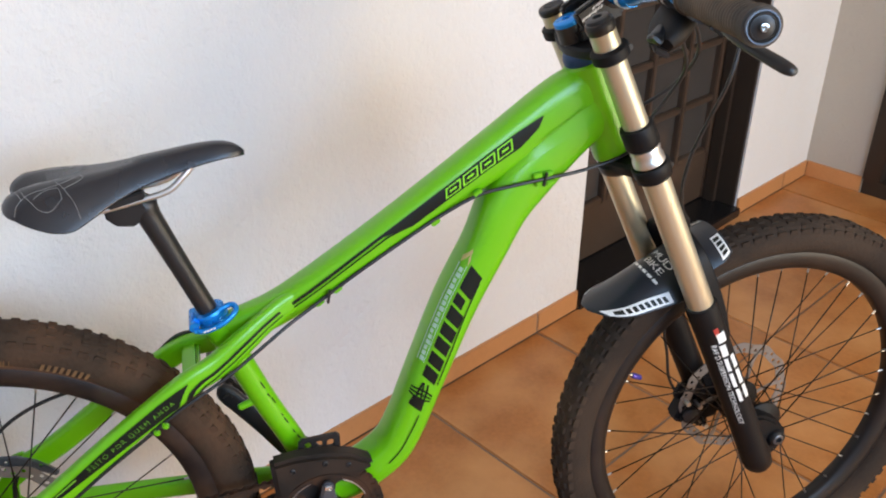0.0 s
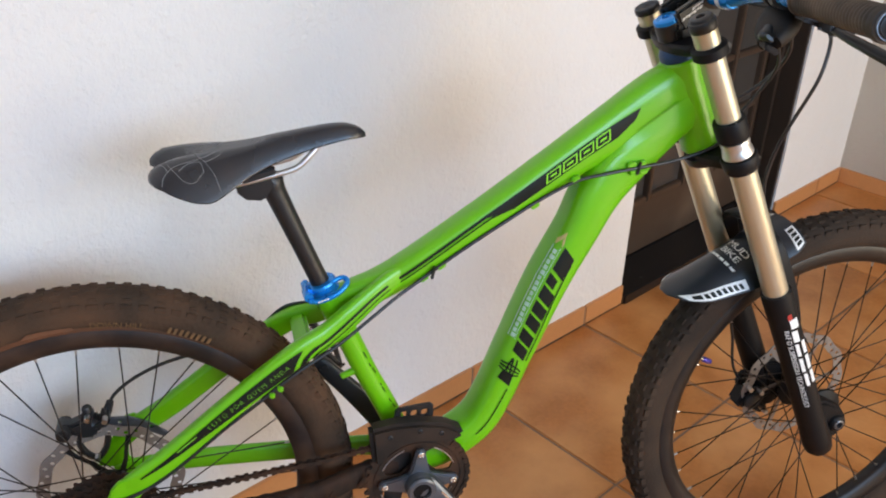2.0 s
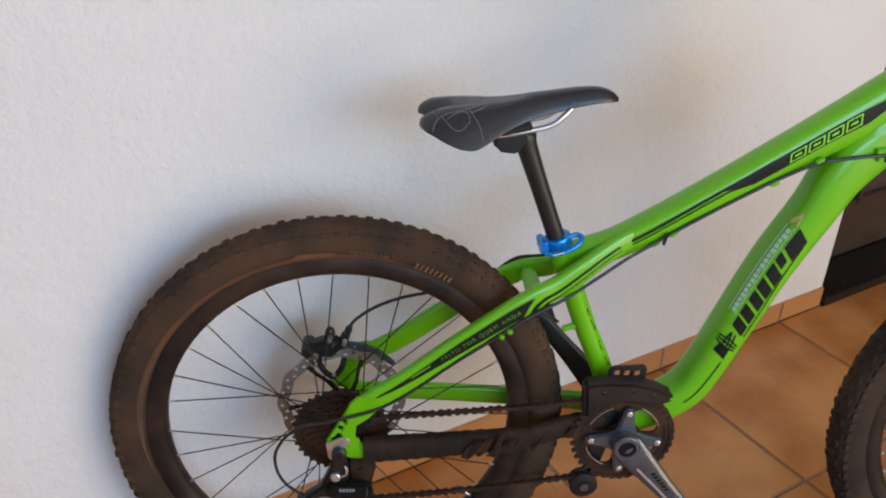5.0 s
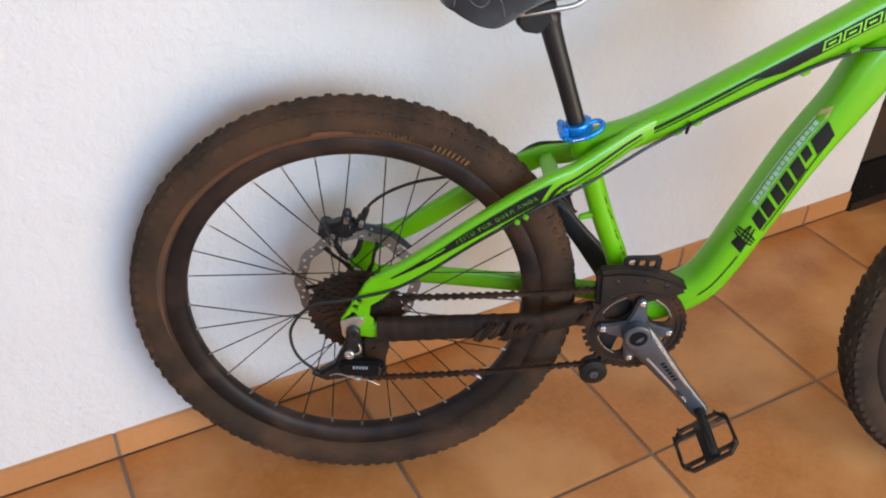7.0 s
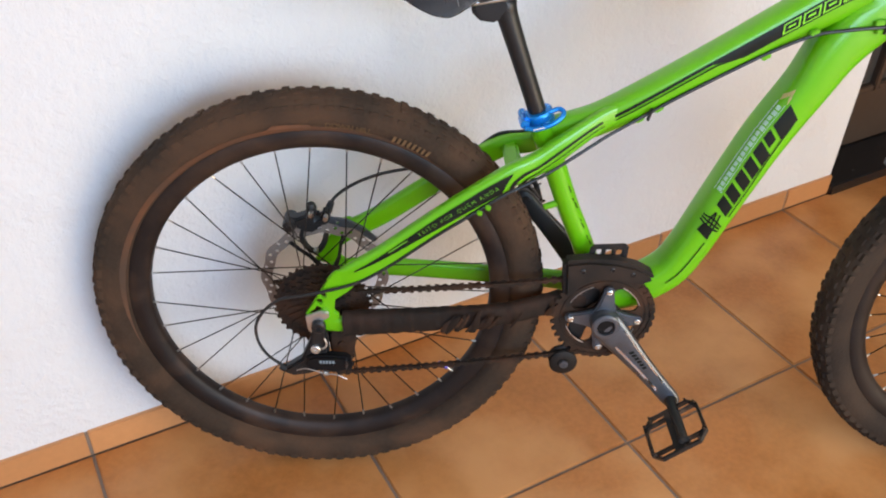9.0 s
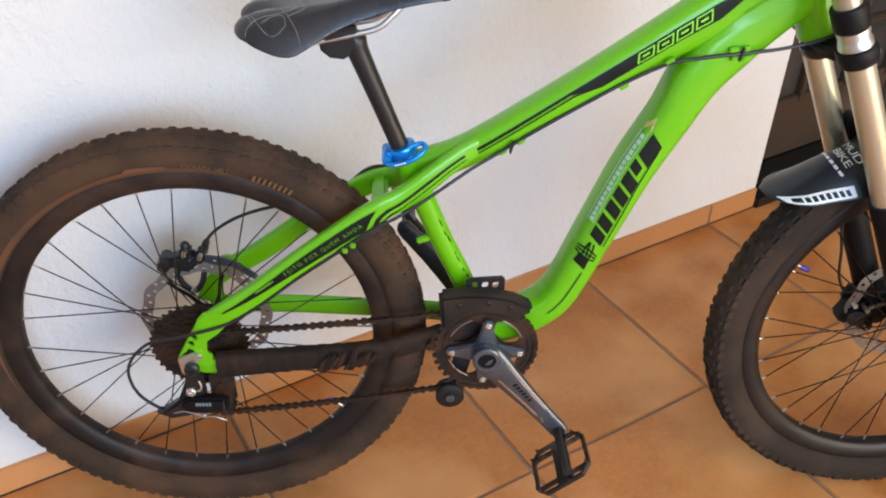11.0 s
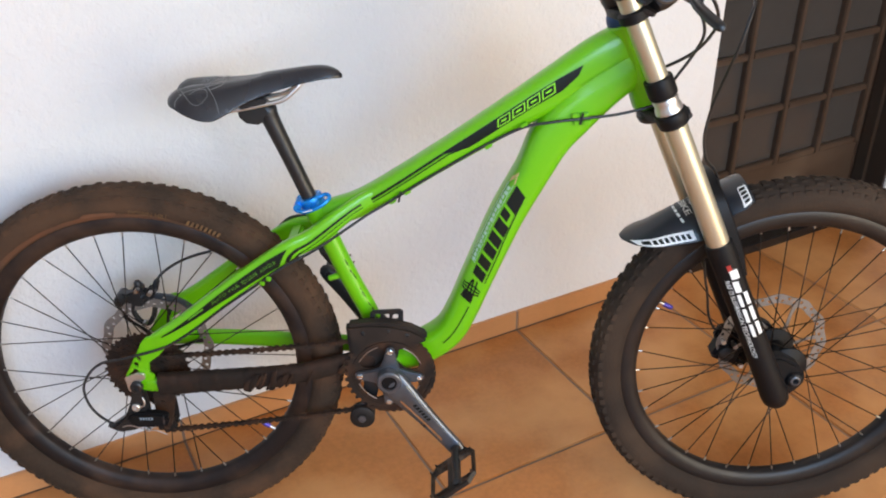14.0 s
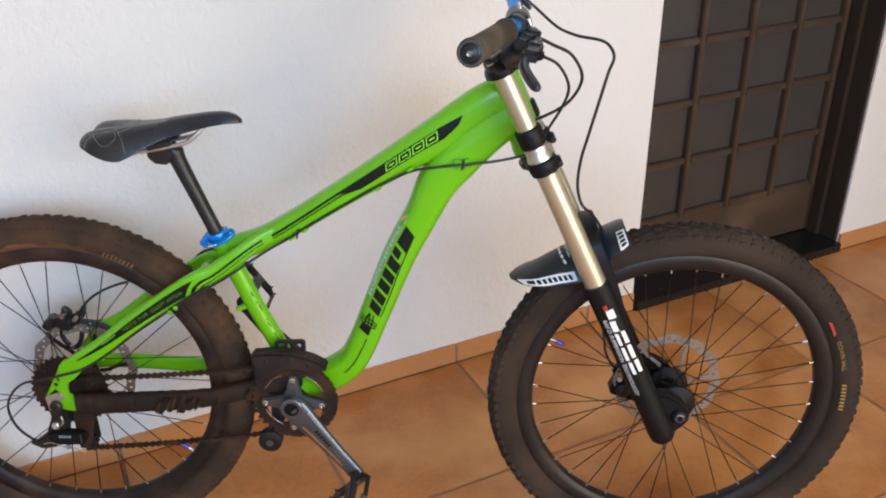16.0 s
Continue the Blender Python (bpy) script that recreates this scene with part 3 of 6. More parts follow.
# ---- frame tubes ----
def build_frame():
    down = Tube(lifted([(0.452, 0, 0.012, 0.026, 0.026), (0.492, 0, 0.030, 0.029, 0.029), (0.537, 0, 0.063, 0.0275, 0.031), (0.562, 0, 0.107, 0.027, 0.032),
                        (0.591, 0, 0.182, 0.0275, 0.033), (0.634, 0, 0.290, 0.0290, 0.033), (0.6745, 0, 0.3710, 0.0298, 0.0325), (0.700, 0, 0.426, 0.0346, 0.0310),
                        (0.735, 0, 0.470, 0.0370, 0.0286), (0.7827, 0, 0.5123, 0.0315, 0.0266), (0.832, 0, 0.549, 0.0275, 0.0250)]), k=7, power=3.0, n=36)
    dt = part("down_tube", down.bm(), GREEN, bike, "lime green curved down tube with a black brand mark")
    top = Tube(lifted([(0.318, 0, 0.292, 0.020, 0.012), (0.352, 0, 0.298, 0.023, 0.0165), (0.41, 0, 0.322, 0.0215, 0.022), (0.52, 0, 0.3915, 0.0220, 0.0235),
                       (0.62, 0, 0.4560, 0.0268, 0.0238), (0.70, 0, 0.5075, 0.0325, 0.0240), (0.775, 0, 0.5545, 0.0388, 0.0248), (0.825, 0, 0.582, 0.0360, 0.0225)]), k=7, power=2.9, n=32)
    tt = part("top_tube", top.bm(), GREEN, bike, "lime green sloping top tube with a black swoosh")
    seat = Tube(lifted([(0.436, 0, 0.006, 0.0165, 0.0165), (0.402, 0, 0.098, 0.0165, 0.0165), (0.369, 0, 0.170, 0.0165, 0.0165), (0.342, 0, 0.236, 0.0168, 0.0168), (0.3125, 0, 0.311, 0.0182, 0.0182)]), power=2.0)
    st = part("seat_tube", seat.bm(), GREEN, bike)
    chips = random.Random(21)
    for i in range(9):
        a, v, ln = 0.070 + 0.017 * i + chips.uniform(-0.004, 0.004), 0.72 + chips.uniform(-0.06, 0.06), chips.uniform(0.005, 0.014)
        part("chip_mark", patch_bm([((a, v), (a + ln, v - 0.03), (a + ln * 0.9, v - 0.11), (a + 0.002, v - 0.08))], lambda a, b: seat.side(a, b, 0.0010), 4, 2), BLACK_DECAL, st, "chipped black lettering along the tube")
    # head tube along the steering axis, with welds
    ax = Vector((0.0535, 0, -0.1235)).normalized()
    part("head_tube", lathe((0.802, 0, 0.612 + DZ), ax, [(0, 0.026), (0.003, 0.0285), (0.012, 0.028), (0.03, 0.0265), (0.10, 0.0275), (0.125, 0.0295), (0.136, 0.0295), (0.139, 0.027)]), GREEN, bike)
    part("headset_cup", lathe((0.795, 0, 0.629 + DZ), ax, [(0, 0.020), (0.003, 0.024), (0.010, 0.0265), (0.017, 0.0265), (0.0185, 0.025)]), NAVY, bike, "blue anodised upper headset cup")
    part("headset_cup", lathe((0.862, 0, 0.4745 + DZ), ax, [(0, 0.028), (0.004, 0.029), (0.012, 0.027), (0.016, 0.022)]), BLACK_ALLOY, bike, "black lower headset cup")
    part("tube_web", web_bm(top, down), GREEN, bike, "lime green welded web between the front tubes")
    # beads of the weld between the two front tubes
    for s in (-1, 1):
        bead = bmesh.new()
        for i in range(15):
            f = i / 14
            bike_box(bead, (0.743 + 0.052 * f, s * (0.0262 - 0.0006 * f), 0.5195 + 0.0365 * f + DZ), (0.0026, 0.0016, 0.0046), (0, -35, 0), 0.0007)
        part("weld_bead", bead, GREEN, tt)

    # prints on the top tube
    on_tt = lambda a, b: top.side(a, b, 0.0011)
    swoosh = [((0.245, 0.45), (0.294, 0.46), (0.284, -0.20), (0.247, 0.26)), ((0.294, 0.46), (0.404, 0.48), (0.399, -0.10), (0.284, -0.20)),
              ((0.404, 0.48), (0.455, 0.46), (0.453, -0.12), (0.399, -0.10)), ((0.455, 0.46), (0.4996, 0.38), (0.485, 0.10), (0.453, -0.12))]
    part("swoosh", patch_bm(swoosh, on_tt, 12, 5), BLACK_DECAL, tt, "black swoosh print")
    part("pin_stripe", patch_bm([((0.093, 0.27), (0.246, 0.45), (0.248, 0.29), (0.096, 0.08))], on_tt, 40, 2), BLACK_DECAL, tt)
    part("pin_stripe", patch_bm([((0.097, -0.03), (0.25, 0.17), (0.25, 0.08), (0.098, -0.11)), ((0.25, 0.17), (0.285, -0.10), (0.284, -0.18), (0.25, 0.08))], on_tt, 40, 1), BLACK_DECAL, tt)
    for i in range(4):
        x0, v0 = 0.338 + 0.0272 * i, -0.05 + 0.010 * i
        quad = lambda xa, va, xb, vb: ((x0 + xa * 0.0235 + va * 0.007, v0 + va * 0.44), (x0 + xb * 0.0235 + va * 0.007, v0 + va * 0.44), (x0 + xb * 0.0235 + vb * 0.007, v0 + vb * 0.44), (x0 + xa * 0.0235 + vb * 0.007, v0 + vb * 0.44))
        edge = [quad(0, 0.88, 1, 1), quad(0, 0, 1, 0.12), quad(0, 0.12, 0.10, 0.88), quad(0.90, 0.12, 1, 0.88), quad(0.28, 0.40, 0.72, 0.60)]
        part("model_mark", patch_bm(edge, lambda a, b: top.side(a, b, 0.0019), 4, 2), GREEN_DECAL, tt, "lime outlined mark drawn as a plain shape")

    # prints on the down tube: a knot emblem, four block marks, a thin line and a pale sticker
    on_dt = lambda a, b: down.side(a, b)
    s0 = 0.182
    for x0, ln, va, vb in ((0.2290, 0.0180, 0, 1), (0.2510, 0.0180, 0, 1), (0.2750, 0.0180, 0, 1), (0.2970, 0.0180, 0, 1), (0.3200, 0.0200, 0, 1), (0.3440, 0.0150, 0.33, 1), (0.3650, 0.035, 0.05, 1)):
        A = lambda x, v: (x0 + x * ln + v * 0.012, -0.22 + v * 0.80)
        part("brand_mark", patch_bm([(A(0, va), A(1, va), A(1, vb), A(0, vb))], lambda a, b: down.side(a, b, 0.0010), 3, 5), BLACK_DECAL, dt, "black mark drawn as plain bars")
    knot = []
    strands = []
    for k in (-1, 0, 1):
        t = np.linspace(-1, 1, 17)
        strands.append([np.array((0.0185 * u, 0.0062 * k * math.cos(0.95 * u) + 0.003 * u * (k == 0))) for u in t])
        strands.append([np.array((0.0070 * k * math.cos(0.95 * u), 0.0160 * u)) for u in t])
    for line in strands:
        for a, b in zip(line, line[1:]):
            d = (b - a) / (np.linalg.norm(b - a) + 1e-9)
            w = np.array((-d[1], d[0])) * 0.0013
            lay = lambda q: (0.211 + q[0] + 0.25 * q[1], 0.24 + q[1] / 0.0275)
            knot.append((lay(a - w), lay(b - w), lay(b + w), lay(a + w)))
    part("emblem", patch_bm(knot, lambda a, b: down.side(a, b, 0.0015), 1, 1), BLACK_DECAL, dt, "black knot emblem")
    part("emblem_base", patch_bm([((0.184, -0.10), (0.203, -0.06), (0.209, 0.60), (0.193, 0.70))], lambda a, b: down.side(a, b, 0.0009), 5, 5), BLACK_DECAL, dt)
    part("pin_stripe", patch_bm([((0.230, -0.34), (0.287, -0.33), (0.287, -0.39), (0.230, -0.40)), ((0.287, -0.33), (0.392, -0.15), (0.392, -0.21), (0.287, -0.39))], lambda a, b: down.side(a, b, 0.0012), 36, 1), BLACK_DECAL, dt)
    part("pin_stripe", patch_bm([((0.090, 0.05), (0.178, -0.03), (0.178, -0.10), (0.090, -0.02))], lambda a, b: down.side(a, b, 0.0012), 36, 1), BLACK_DECAL, dt)
    bars = [((s0 + 0.078 + 0.0085 * i, 0.755 + 0.02 * (i % 3)), (s0 + 0.0845 + 0.0085 * i, 0.755 + 0.02 * (i % 3)), (s0 + 0.0845 + 0.0085 * i, 0.90), (s0 + 0.078 + 0.0085 * i, 0.90)) for i in range(17)]
    bars += [((s0 + 0.076, 0.70), (s0 + 0.225, 0.70), (s0 + 0.225, 0.725), (s0 + 0.076, 0.725)), ((s0 + 0.076, 0.94), (s0 + 0.225, 0.94), (s0 + 0.225, 0.96), (s0 + 0.076, 0.96))]
    part("shop_sticker", patch_bm(bars, on_dt, 3, 2), STICKER, dt, "faded white and pale blue sticker with unreadable lettering")
    part("shop_sticker_tip", patch_bm([((s0 + 0.226, 0.94), (s0 + 0.245, 0.74), (s0 + 0.251, 0.78), (s0 + 0.236, 0.95)), ((s0 + 0.236, 0.78), (s0 + 0.226, 0.68), (s0 + 0.234, 0.68), (s0 + 0.246, 0.77))], on_dt, 3, 2), GOLD_DECAL, dt)

    # stays
    for s, name in ((-1, "right"), (1, "left")):
        low = 0.008 if s > 0 else 0.0
        stay = Tube(lifted([(0.424 - low * 3, s * 0.012, 0.334 - low * 4, 0.0115, 0.007), (0.400 - low * 2.5, s * 0.0185, 0.3225 - low * 3.5, 0.0145, 0.0080), (0.372 - low * 2, s * 0.0270, 0.3065 - low * 2.5, 0.0145, 0.0090), (0.345, s * 0.034, 0.288 - low * 1.5, 0.0160, 0.0105), (0.310, s * 0.042, 0.264 - low, 0.0165, 0.0105), (0.265, s * 0.053, 0.2440 - low * 0.6, 0.0165, 0.0105), (0.18, s * 0.063, 0.186 - low, 0.0165, 0.0105),
                            (0.10, s * 0.068, 0.124 - low, 0.0165, 0.010), (0.060, s * 0.071, 0.097 - low, 0.0165, 0.0085), (0.040, s * 0.0718, 0.083 - low * 0.5, 0.0155, 0.006), (0.026, s * 0.072, 0.071, 0.009, 0.004)]), power=3.2)
        ob = part("seat_stay", stay.bm(), GREEN, bike, "lime green flat-sided seat stay with a black printed strip")
        put = lambda a, b: stay.side(a, b, 0.0011, s)
        part("printed_strip", patch_bm([((0.204, -0.80), (0.216, -0.72), (0.216, 0.45), (0.190, -0.20)), ((0.190, -0.20), (0.203, 0.12), (0.216, 0.45), (0.176, 0.34)), ((0.216, -0.72), (0.30, -0.46), (0.30, 0.46), (0.216, 0.45)), ((0.30, -0.46), (0.445, 0.22), (0.445, 0.34), (0.30, 0.46))], put, 20, 5), BLACK_DECAL, ob, "black printed strip")
        part("pin_stripe", patch_bm([((0.035, 0.18), (0.130, 0.08), (0.130, -0.14), (0.035, -0.04)), ((0.130, 0.08), (0.164, -0.02), (0.158, -0.24), (0.130, -0.14)), ((0.164, -0.02), (0.182, -0.34), (0.173, -0.46), (0.158, -0.24)), ((0.182, -0.34), (0.193, -0.84), (0.184, -0.86), (0.173, -0.46))], put, 12, 2), BLACK_DECAL, ob)
        part("pin_stripe", patch_bm([((0.035, -0.30), (0.136, -0.40), (0.136, -0.48), (0.035, -0.38)), ((0.136, -0.40), (0.162, -0.56), (0.158, -0.64), (0.136, -0.48)), ((0.162, -0.56), (0.174, -0.84), (0.168, -0.86), (0.158, -0.64))], put, 12, 1), BLACK_DECAL, ob)
        if s < 0:
            part("slogan", text_bm("FEITO POR QUEM ANDA", 0.0090, lambda a, b: stay.side(0.268 - a, -0.20 + (0.097 - a) * 1.9 + b / 0.0165, 0.0019, s), 0.0, 1.38, 0.016), GREEN_DIM, ob, "thin lime slogan lettering")
            part("brand_bar", patch_bm([((0.352, 0.31), (0.385, 0.34), (0.385, 0.24), (0.352, 0.20))], lambda a, b: stay.side(a, b, 0.0019, s), 4, 1), GREEN_DIM, ob)
        for f, z in ((0.100, 0.104), (0.236, 0.203)):
            for d in (-0.007, 0.007):
                part("cable_guide", one(bike_box, (f + d * 0.8, s * 0.069, z + d * 0.6 + DZ - 0.002), (0.007, 0.008, 0.009), (0, -36, 0), 0.002), GREEN, ob)
        zs = (0.022, 0.0215, 0.0185, 0.0125, 0.004, -0.0015) if s < 0 else (0.006, 0.004, 0.004, 0.004, 0.008, 0.006)
        hs = (0.017, 0.017, 0.0165, 0.0160, 0.0155, 0.015) if s > 0 else (0.0125, 0.0125, 0.0125, 0.0120, 0.0120, 0.013)
        tuck = 0.014 if s < 0 else 0.0
        chain = Tube(lifted([(0.432, s * (0.030 - tuck), zs[0], hs[0], 0.010), (0.40, s * (0.042 - tuck), zs[1], hs[1], 0.010), (0.35, s * (0.052 - tuck), zs[2], hs[2], 0.009), (0.26, s * 0.062, zs[3], hs[3], 0.0085),
                             (0.13, s * 0.068, zs[4], hs[4], 0.0085), (0.04, s * 0.072, zs[5], hs[5], 0.007), (0.004, s * 0.072, 0.0, 0.013, 0.005)]), power=2.8)
        part("chain_stay", chain.bm(), GREEN, bike)
        drop = [(0.040, 0.100), (0.026, 0.096), (0.0158, 0.084), (0.0122, 0.075), (-0.0007, 0.052), (-0.0195, 0.017), (0.003, 0.010), (0.012, -0.006), (0.031, -0.0108), (0.0308, 0.020), (0.0235, 0.0246), (0.0255, 0.046), (0.043, 0.0596), (0.056, 0.074)]
        holes = [circle2(0.0085, 0.0535, 0.0042, 10), circle2(0.0025, 0.0425, 0.0046, 10), [(-0.003, 0.0345), (0.006, 0.0300), (0.003, 0.0250), (-0.0085, 0.0185), (-0.0145, 0.0215), (-0.0045, 0.0285)]] if s < 0 else []
        part("dropout", plate([(x, z + DZ) for x, z in drop], s * 0.0705, s * 0.0775, 0.0015, [[(x, z + DZ) for x, z in h] for h in holes]), GREEN, bike)
    part("stay_bridge", one(bike_box, (0.279, 0, 0.247 + DZ), (0.024, 0.104, 0.012), (0, -20, 0), 0.004), GREEN, bike)
    part("bottom_bracket_shell", lathe((BB[0], -0.037, BB[1] + DZ), (0, 1, 0), [(0, 0.018), (0.001, 0.0225), (0.073, 0.0225), (0.074, 0.018)]), GREEN, bike)
    # hanger under the right dropout
    part("derailleur_hanger", plate([(x, z + DZ) for x, z in ((-0.0193, 0.0177), (0.003, 0.0274), (0.016, 0.0266), (0.016, 0.0159), (0.006, 0.009), (-0.003, -0.010), (-0.0092, -0.0175), (-0.016, -0.008))], -0.082, -0.0765, 0.0015), BARE, bike, "bare metal derailleur hanger")
    bm = bmesh.new()
    rod_into(bm, (0.0105, -0.0845, 0.0215 + DZ), (0.0105, -0.076, 0.0215 + DZ), 0.0052)
    part("axle_bolt", bm, BARE, bike)
    # cable stops and ties
    for x, y, z, a in ((0.752, -0.0315, 0.462, -10), (0.748, -0.0315, 0.474, -10), (0.738, -0.0315, 0.462, -10), (0.734, -0.0315, 0.473, -10), (0.446, -0.0225, 0.325, -33), (0.470, -0.0225, 0.341, -33), (0.600, -0.0225, 0.420, -33), (0.655, -0.026, 0.455, -33)):
        part("cable_guide", one(bike_box, (x, y, z + DZ), (0.013, 0.008, 0.0075), (0, a, 0), 0.0015), GREEN, bike)
    for x, y, z in ((0.743, -0.0350, 0.4685), (0.458, -0.0265, 0.334)):
        part("cable_tie", one(bike_box, (x, y - 0.001, z + DZ), (0.0032, 0.0065, 0.019), (0, 12, 0), 0.001), BLACK_ALLOY, bike)
    part("bottle_boss", lathe((0.352, -0.004, 0.178 + DZ), (-1, 0, -0.36), [(-0.002, 0.006), (0.016, 0.005), (0.020, 0.005), (0.022, 0.003)], 10), GREEN, st)


# ---- seat post and saddle ----
def build_seat():
    d = Vector((0.0495, 0, -0.126)).normalized()
    top, foot = Vector((0.2545, 0, 0.456 + DZ)), Vector((0.318, 0, 0.296 + DZ))
    post = part("seat_post", Tube([(*(foot), 0.0128, 0.0128), (*(foot.lerp(top, 0.5)), 0.0128, 0.0128), (*top, 0.0144, 0.0140), (0.2510, 0, 0.468 + DZ, 0.0166, 0.0148), (0.240, 0, 0.474 + DZ, 0.0146, 0.0148), (0.222, 0, 0.473 + DZ, 0.0110, 0.014)], power=2.0, n=24).bm(),
                BLACK_ALLOY, bike, "black alloy seat post with a laid-back head")
    bm = plate([(x, z + DZ) for x, z in ((0.205, 0.478), (0.207, 0.462), (0.218, 0.452), (0.236, 0.450), (0.250, 0.458), (0.258, 0.474), (0.250, 0.486), (0.225, 0.487))], -0.016, 0.016, 0.005)
    part("post_head", bm, BLACK_ALLOY, post)
    bm = bmesh.new()
    for s in (-1, 1):
        bike_box(bm, (0.233, s * 0.022, 0.489 + DZ), (0.044, 0.013, 0.010), (0, -14, 0), 0.002)
        rod_into(bm, (0.221, s * 0.010, 0.460 + DZ), (0.221, s * 0.010, 0.512 + DZ), 0.003)
    part("rail_clamp", bm, BLACK_ALLOY, post)
    # clamp with its lever
    cd = Vector((0.0295, 0, -0.075)).normalized()
    clamp = part("seat_clamp", lathe((0.3075, 0, 0.324 + DZ), cd, [(0, 0.016), (0.0005, 0.0195), (0.002, 0.0205), (0.005, 0.0205), (0.006, 0.0192), (0.013, 0.0192), (0.014, 0.0205), (0.017, 0.0205), (0.018, 0.0185)]), BLUE, bike, "blue anodised quick-release seat clamp")
    bm = bmesh.new()
    bike_box(bm, (0.290, -0.004, 0.311 + DZ), (0.012, 0.026, 0.017), (0, 22, 0), 0.003)
    rod_into(bm, (0.289, -0.023, 0.311 + DZ), (0.289, 0.020, 0.311 + DZ), 0.0062, n=16)
    part("clamp_ear", bm, BLUE, clamp)
    loop = [(0.289, -0.024, 0.307), (0.305, -0.0275, 0.3075), (0.325, -0.027, 0.315), (0.338, -0.022, 0.3235), (0.342, -0.014, 0.328), (0.336, -0.008, 0.330), (0.322, -0.010, 0.326)]
    part("quick_release_lever", cable([(x, y, z + DZ) for x, y, z in loop], 0.0036, 10), BLUE, clamp)
    part("lever_mark", patch_bm([((0.300 + 0.004 * i, 0.3065 + DZ + 0.0012 * i), (0.303 + 0.004 * i, 0.3075 + DZ + 0.0012 * i), (0.3027 + 0.004 * i, 0.3095 + DZ + 0.0012 * i), (0.2997 + 0.004 * i, 0.3085 + DZ + 0.0012 * i)) for i in range(4)],
                                lambda a, b: Vector((a, -0.0313, b + LIFT)), 1, 1), WHITE_DECAL, clamp)

    # saddle shell: stations along x with half width, crown height, edge droop
    sta = [(0.104, 0.050, 0.497, 0.002, 0.004), (0.1055, 0.056, 0.503, 0.010, 0.010), (0.112, 0.061, 0.5105, 0.020, 0.013), (0.124, 0.0655, 0.5165, 0.030, 0.010), (0.142, 0.0680, 0.5195, 0.039, 0.006), (0.160, 0.0680, 0.5205, 0.0455, 0.004), (0.178, 0.0640, 0.5210, 0.0475, 0.002), (0.198, 0.053, 0.5225, 0.041, 0.001),
           (0.222, 0.040, 0.5255, 0.032, 0.001), (0.25, 0.0295, 0.5305, 0.0265, 0.0), (0.285, 0.0225, 0.5365, 0.0225, 0.0), (0.315, 0.0195, 0.5410, 0.0195, 0.0), (0.34, 0.0170, 0.5425, 0.0165, 0.0), (0.355, 0.0135, 0.5400, 0.0130, 0.0), (0.365, 0.0085, 0.5350, 0.0085, 0.0), (0.371, 0.003, 0.529, 0.003, 0.0)]
    sta = spline(sta, 4)
    n = 40

    def tail(x, y):
        """How far the split, rounded tail lies ahead of its hindmost edge."""
        f = max(0.0, 1 - (x - 0.104) / 0.055) ** 1.4
        return x + f * (0.024 * math.exp(-(y / 0.013) ** 2) + 0.014 * min(1.0, abs(y) / 0.060) ** 4)

    bm = bmesh.new()
    rings = []
    for x, w, z, droop, dip in sta:
        ring = []
        for i in range(n):
            a = 2 * math.pi * i / n
            ca, sa = math.cos(a), math.sin(a)
            y = math.copysign(abs(ca) ** 0.72, ca) * w
            q = abs(y) / max(w, 1e-5)
            if sa >= 0:
                zz = z - droop * q ** 3.0 - 1.25 * dip * math.exp(-(y / 0.017) ** 2) - (0.0025 if w > 0.03 else 0.0) * math.exp(-(y / 0.009) ** 2)
            else:
                zz = z - droop * q ** 2.0 - min(droop * 0.55, 0.016) * (1 - q ** 2) - 0.002
            ring.append(bm.verts.new((tail(x, y), y, zz + DZ + LIFT)))
        rings.append(ring)
    for a, b in zip(rings, rings[1:]):
        for i in range(n):
            bm.faces.new((a[i], a[(i + 1) % n], b[(i + 1) % n], b[i]))
    bm.faces.new(rings[0][::-1])
    bm.faces.new(rings[-1])
    bmesh.ops.recalc_face_normals(bm, faces=bm.faces)
    saddle = part("saddle", bm, LEATHER, bike, "black padded saddle with grey curved stitching")

    def on_saddle(x, y):
        k = [np.interp(x, [s[0] for s in sta], [s[j] for s in sta]) for j in range(5)]
        q = min(1, abs(y) / k[1])
        return (tail(x, y), y, k[2] - k[3] * q ** 3 + DZ + 0.0004)

    for s in (-1, 1):
        for pts in ([(0.112, 0.058), (0.120, 0.050), (0.134, 0.041), (0.150, 0.036), (0.168, 0.030), (0.184, 0.020)], [(0.128, 0.036), (0.136, 0.048), (0.146, 0.056), (0.158, 0.056), (0.170, 0.046)], [(0.164, 0.026), (0.172, 0.036), (0.182, 0.048), (0.187, 0.056)], [(0.170, 0.046), (0.166, 0.036), (0.152, 0.038), (0.140, 0.046)], [(0.172, 0.036), (0.186, 0.028), (0.192, 0.022), (0.188, 0.016)], [(0.118, 0.030), (0.124, 0.038), (0.127, 0.046)]):
            part("stitching", cable([on_saddle(x, s * y) for x, y in pts], 0.00034, 6), STITCH, saddle)
        part("saddle_rail", cable([(0.136, s * 0.028, 0.484 + DZ), (0.165, s * 0.026, 0.474 + DZ), (0.21, s * 0.022, 0.4785 + DZ), (0.25, s * 0.022, 0.4865 + DZ), (0.280, s * 0.021, 0.4940 + DZ), (0.298, s * 0.018, 0.508 + DZ), (0.313, s * 0.013, 0.5220 + DZ), (0.328, s * 0.008, 0.5275 + DZ)], 0.0038, 10), BARE, saddle, "chrome saddle rail")


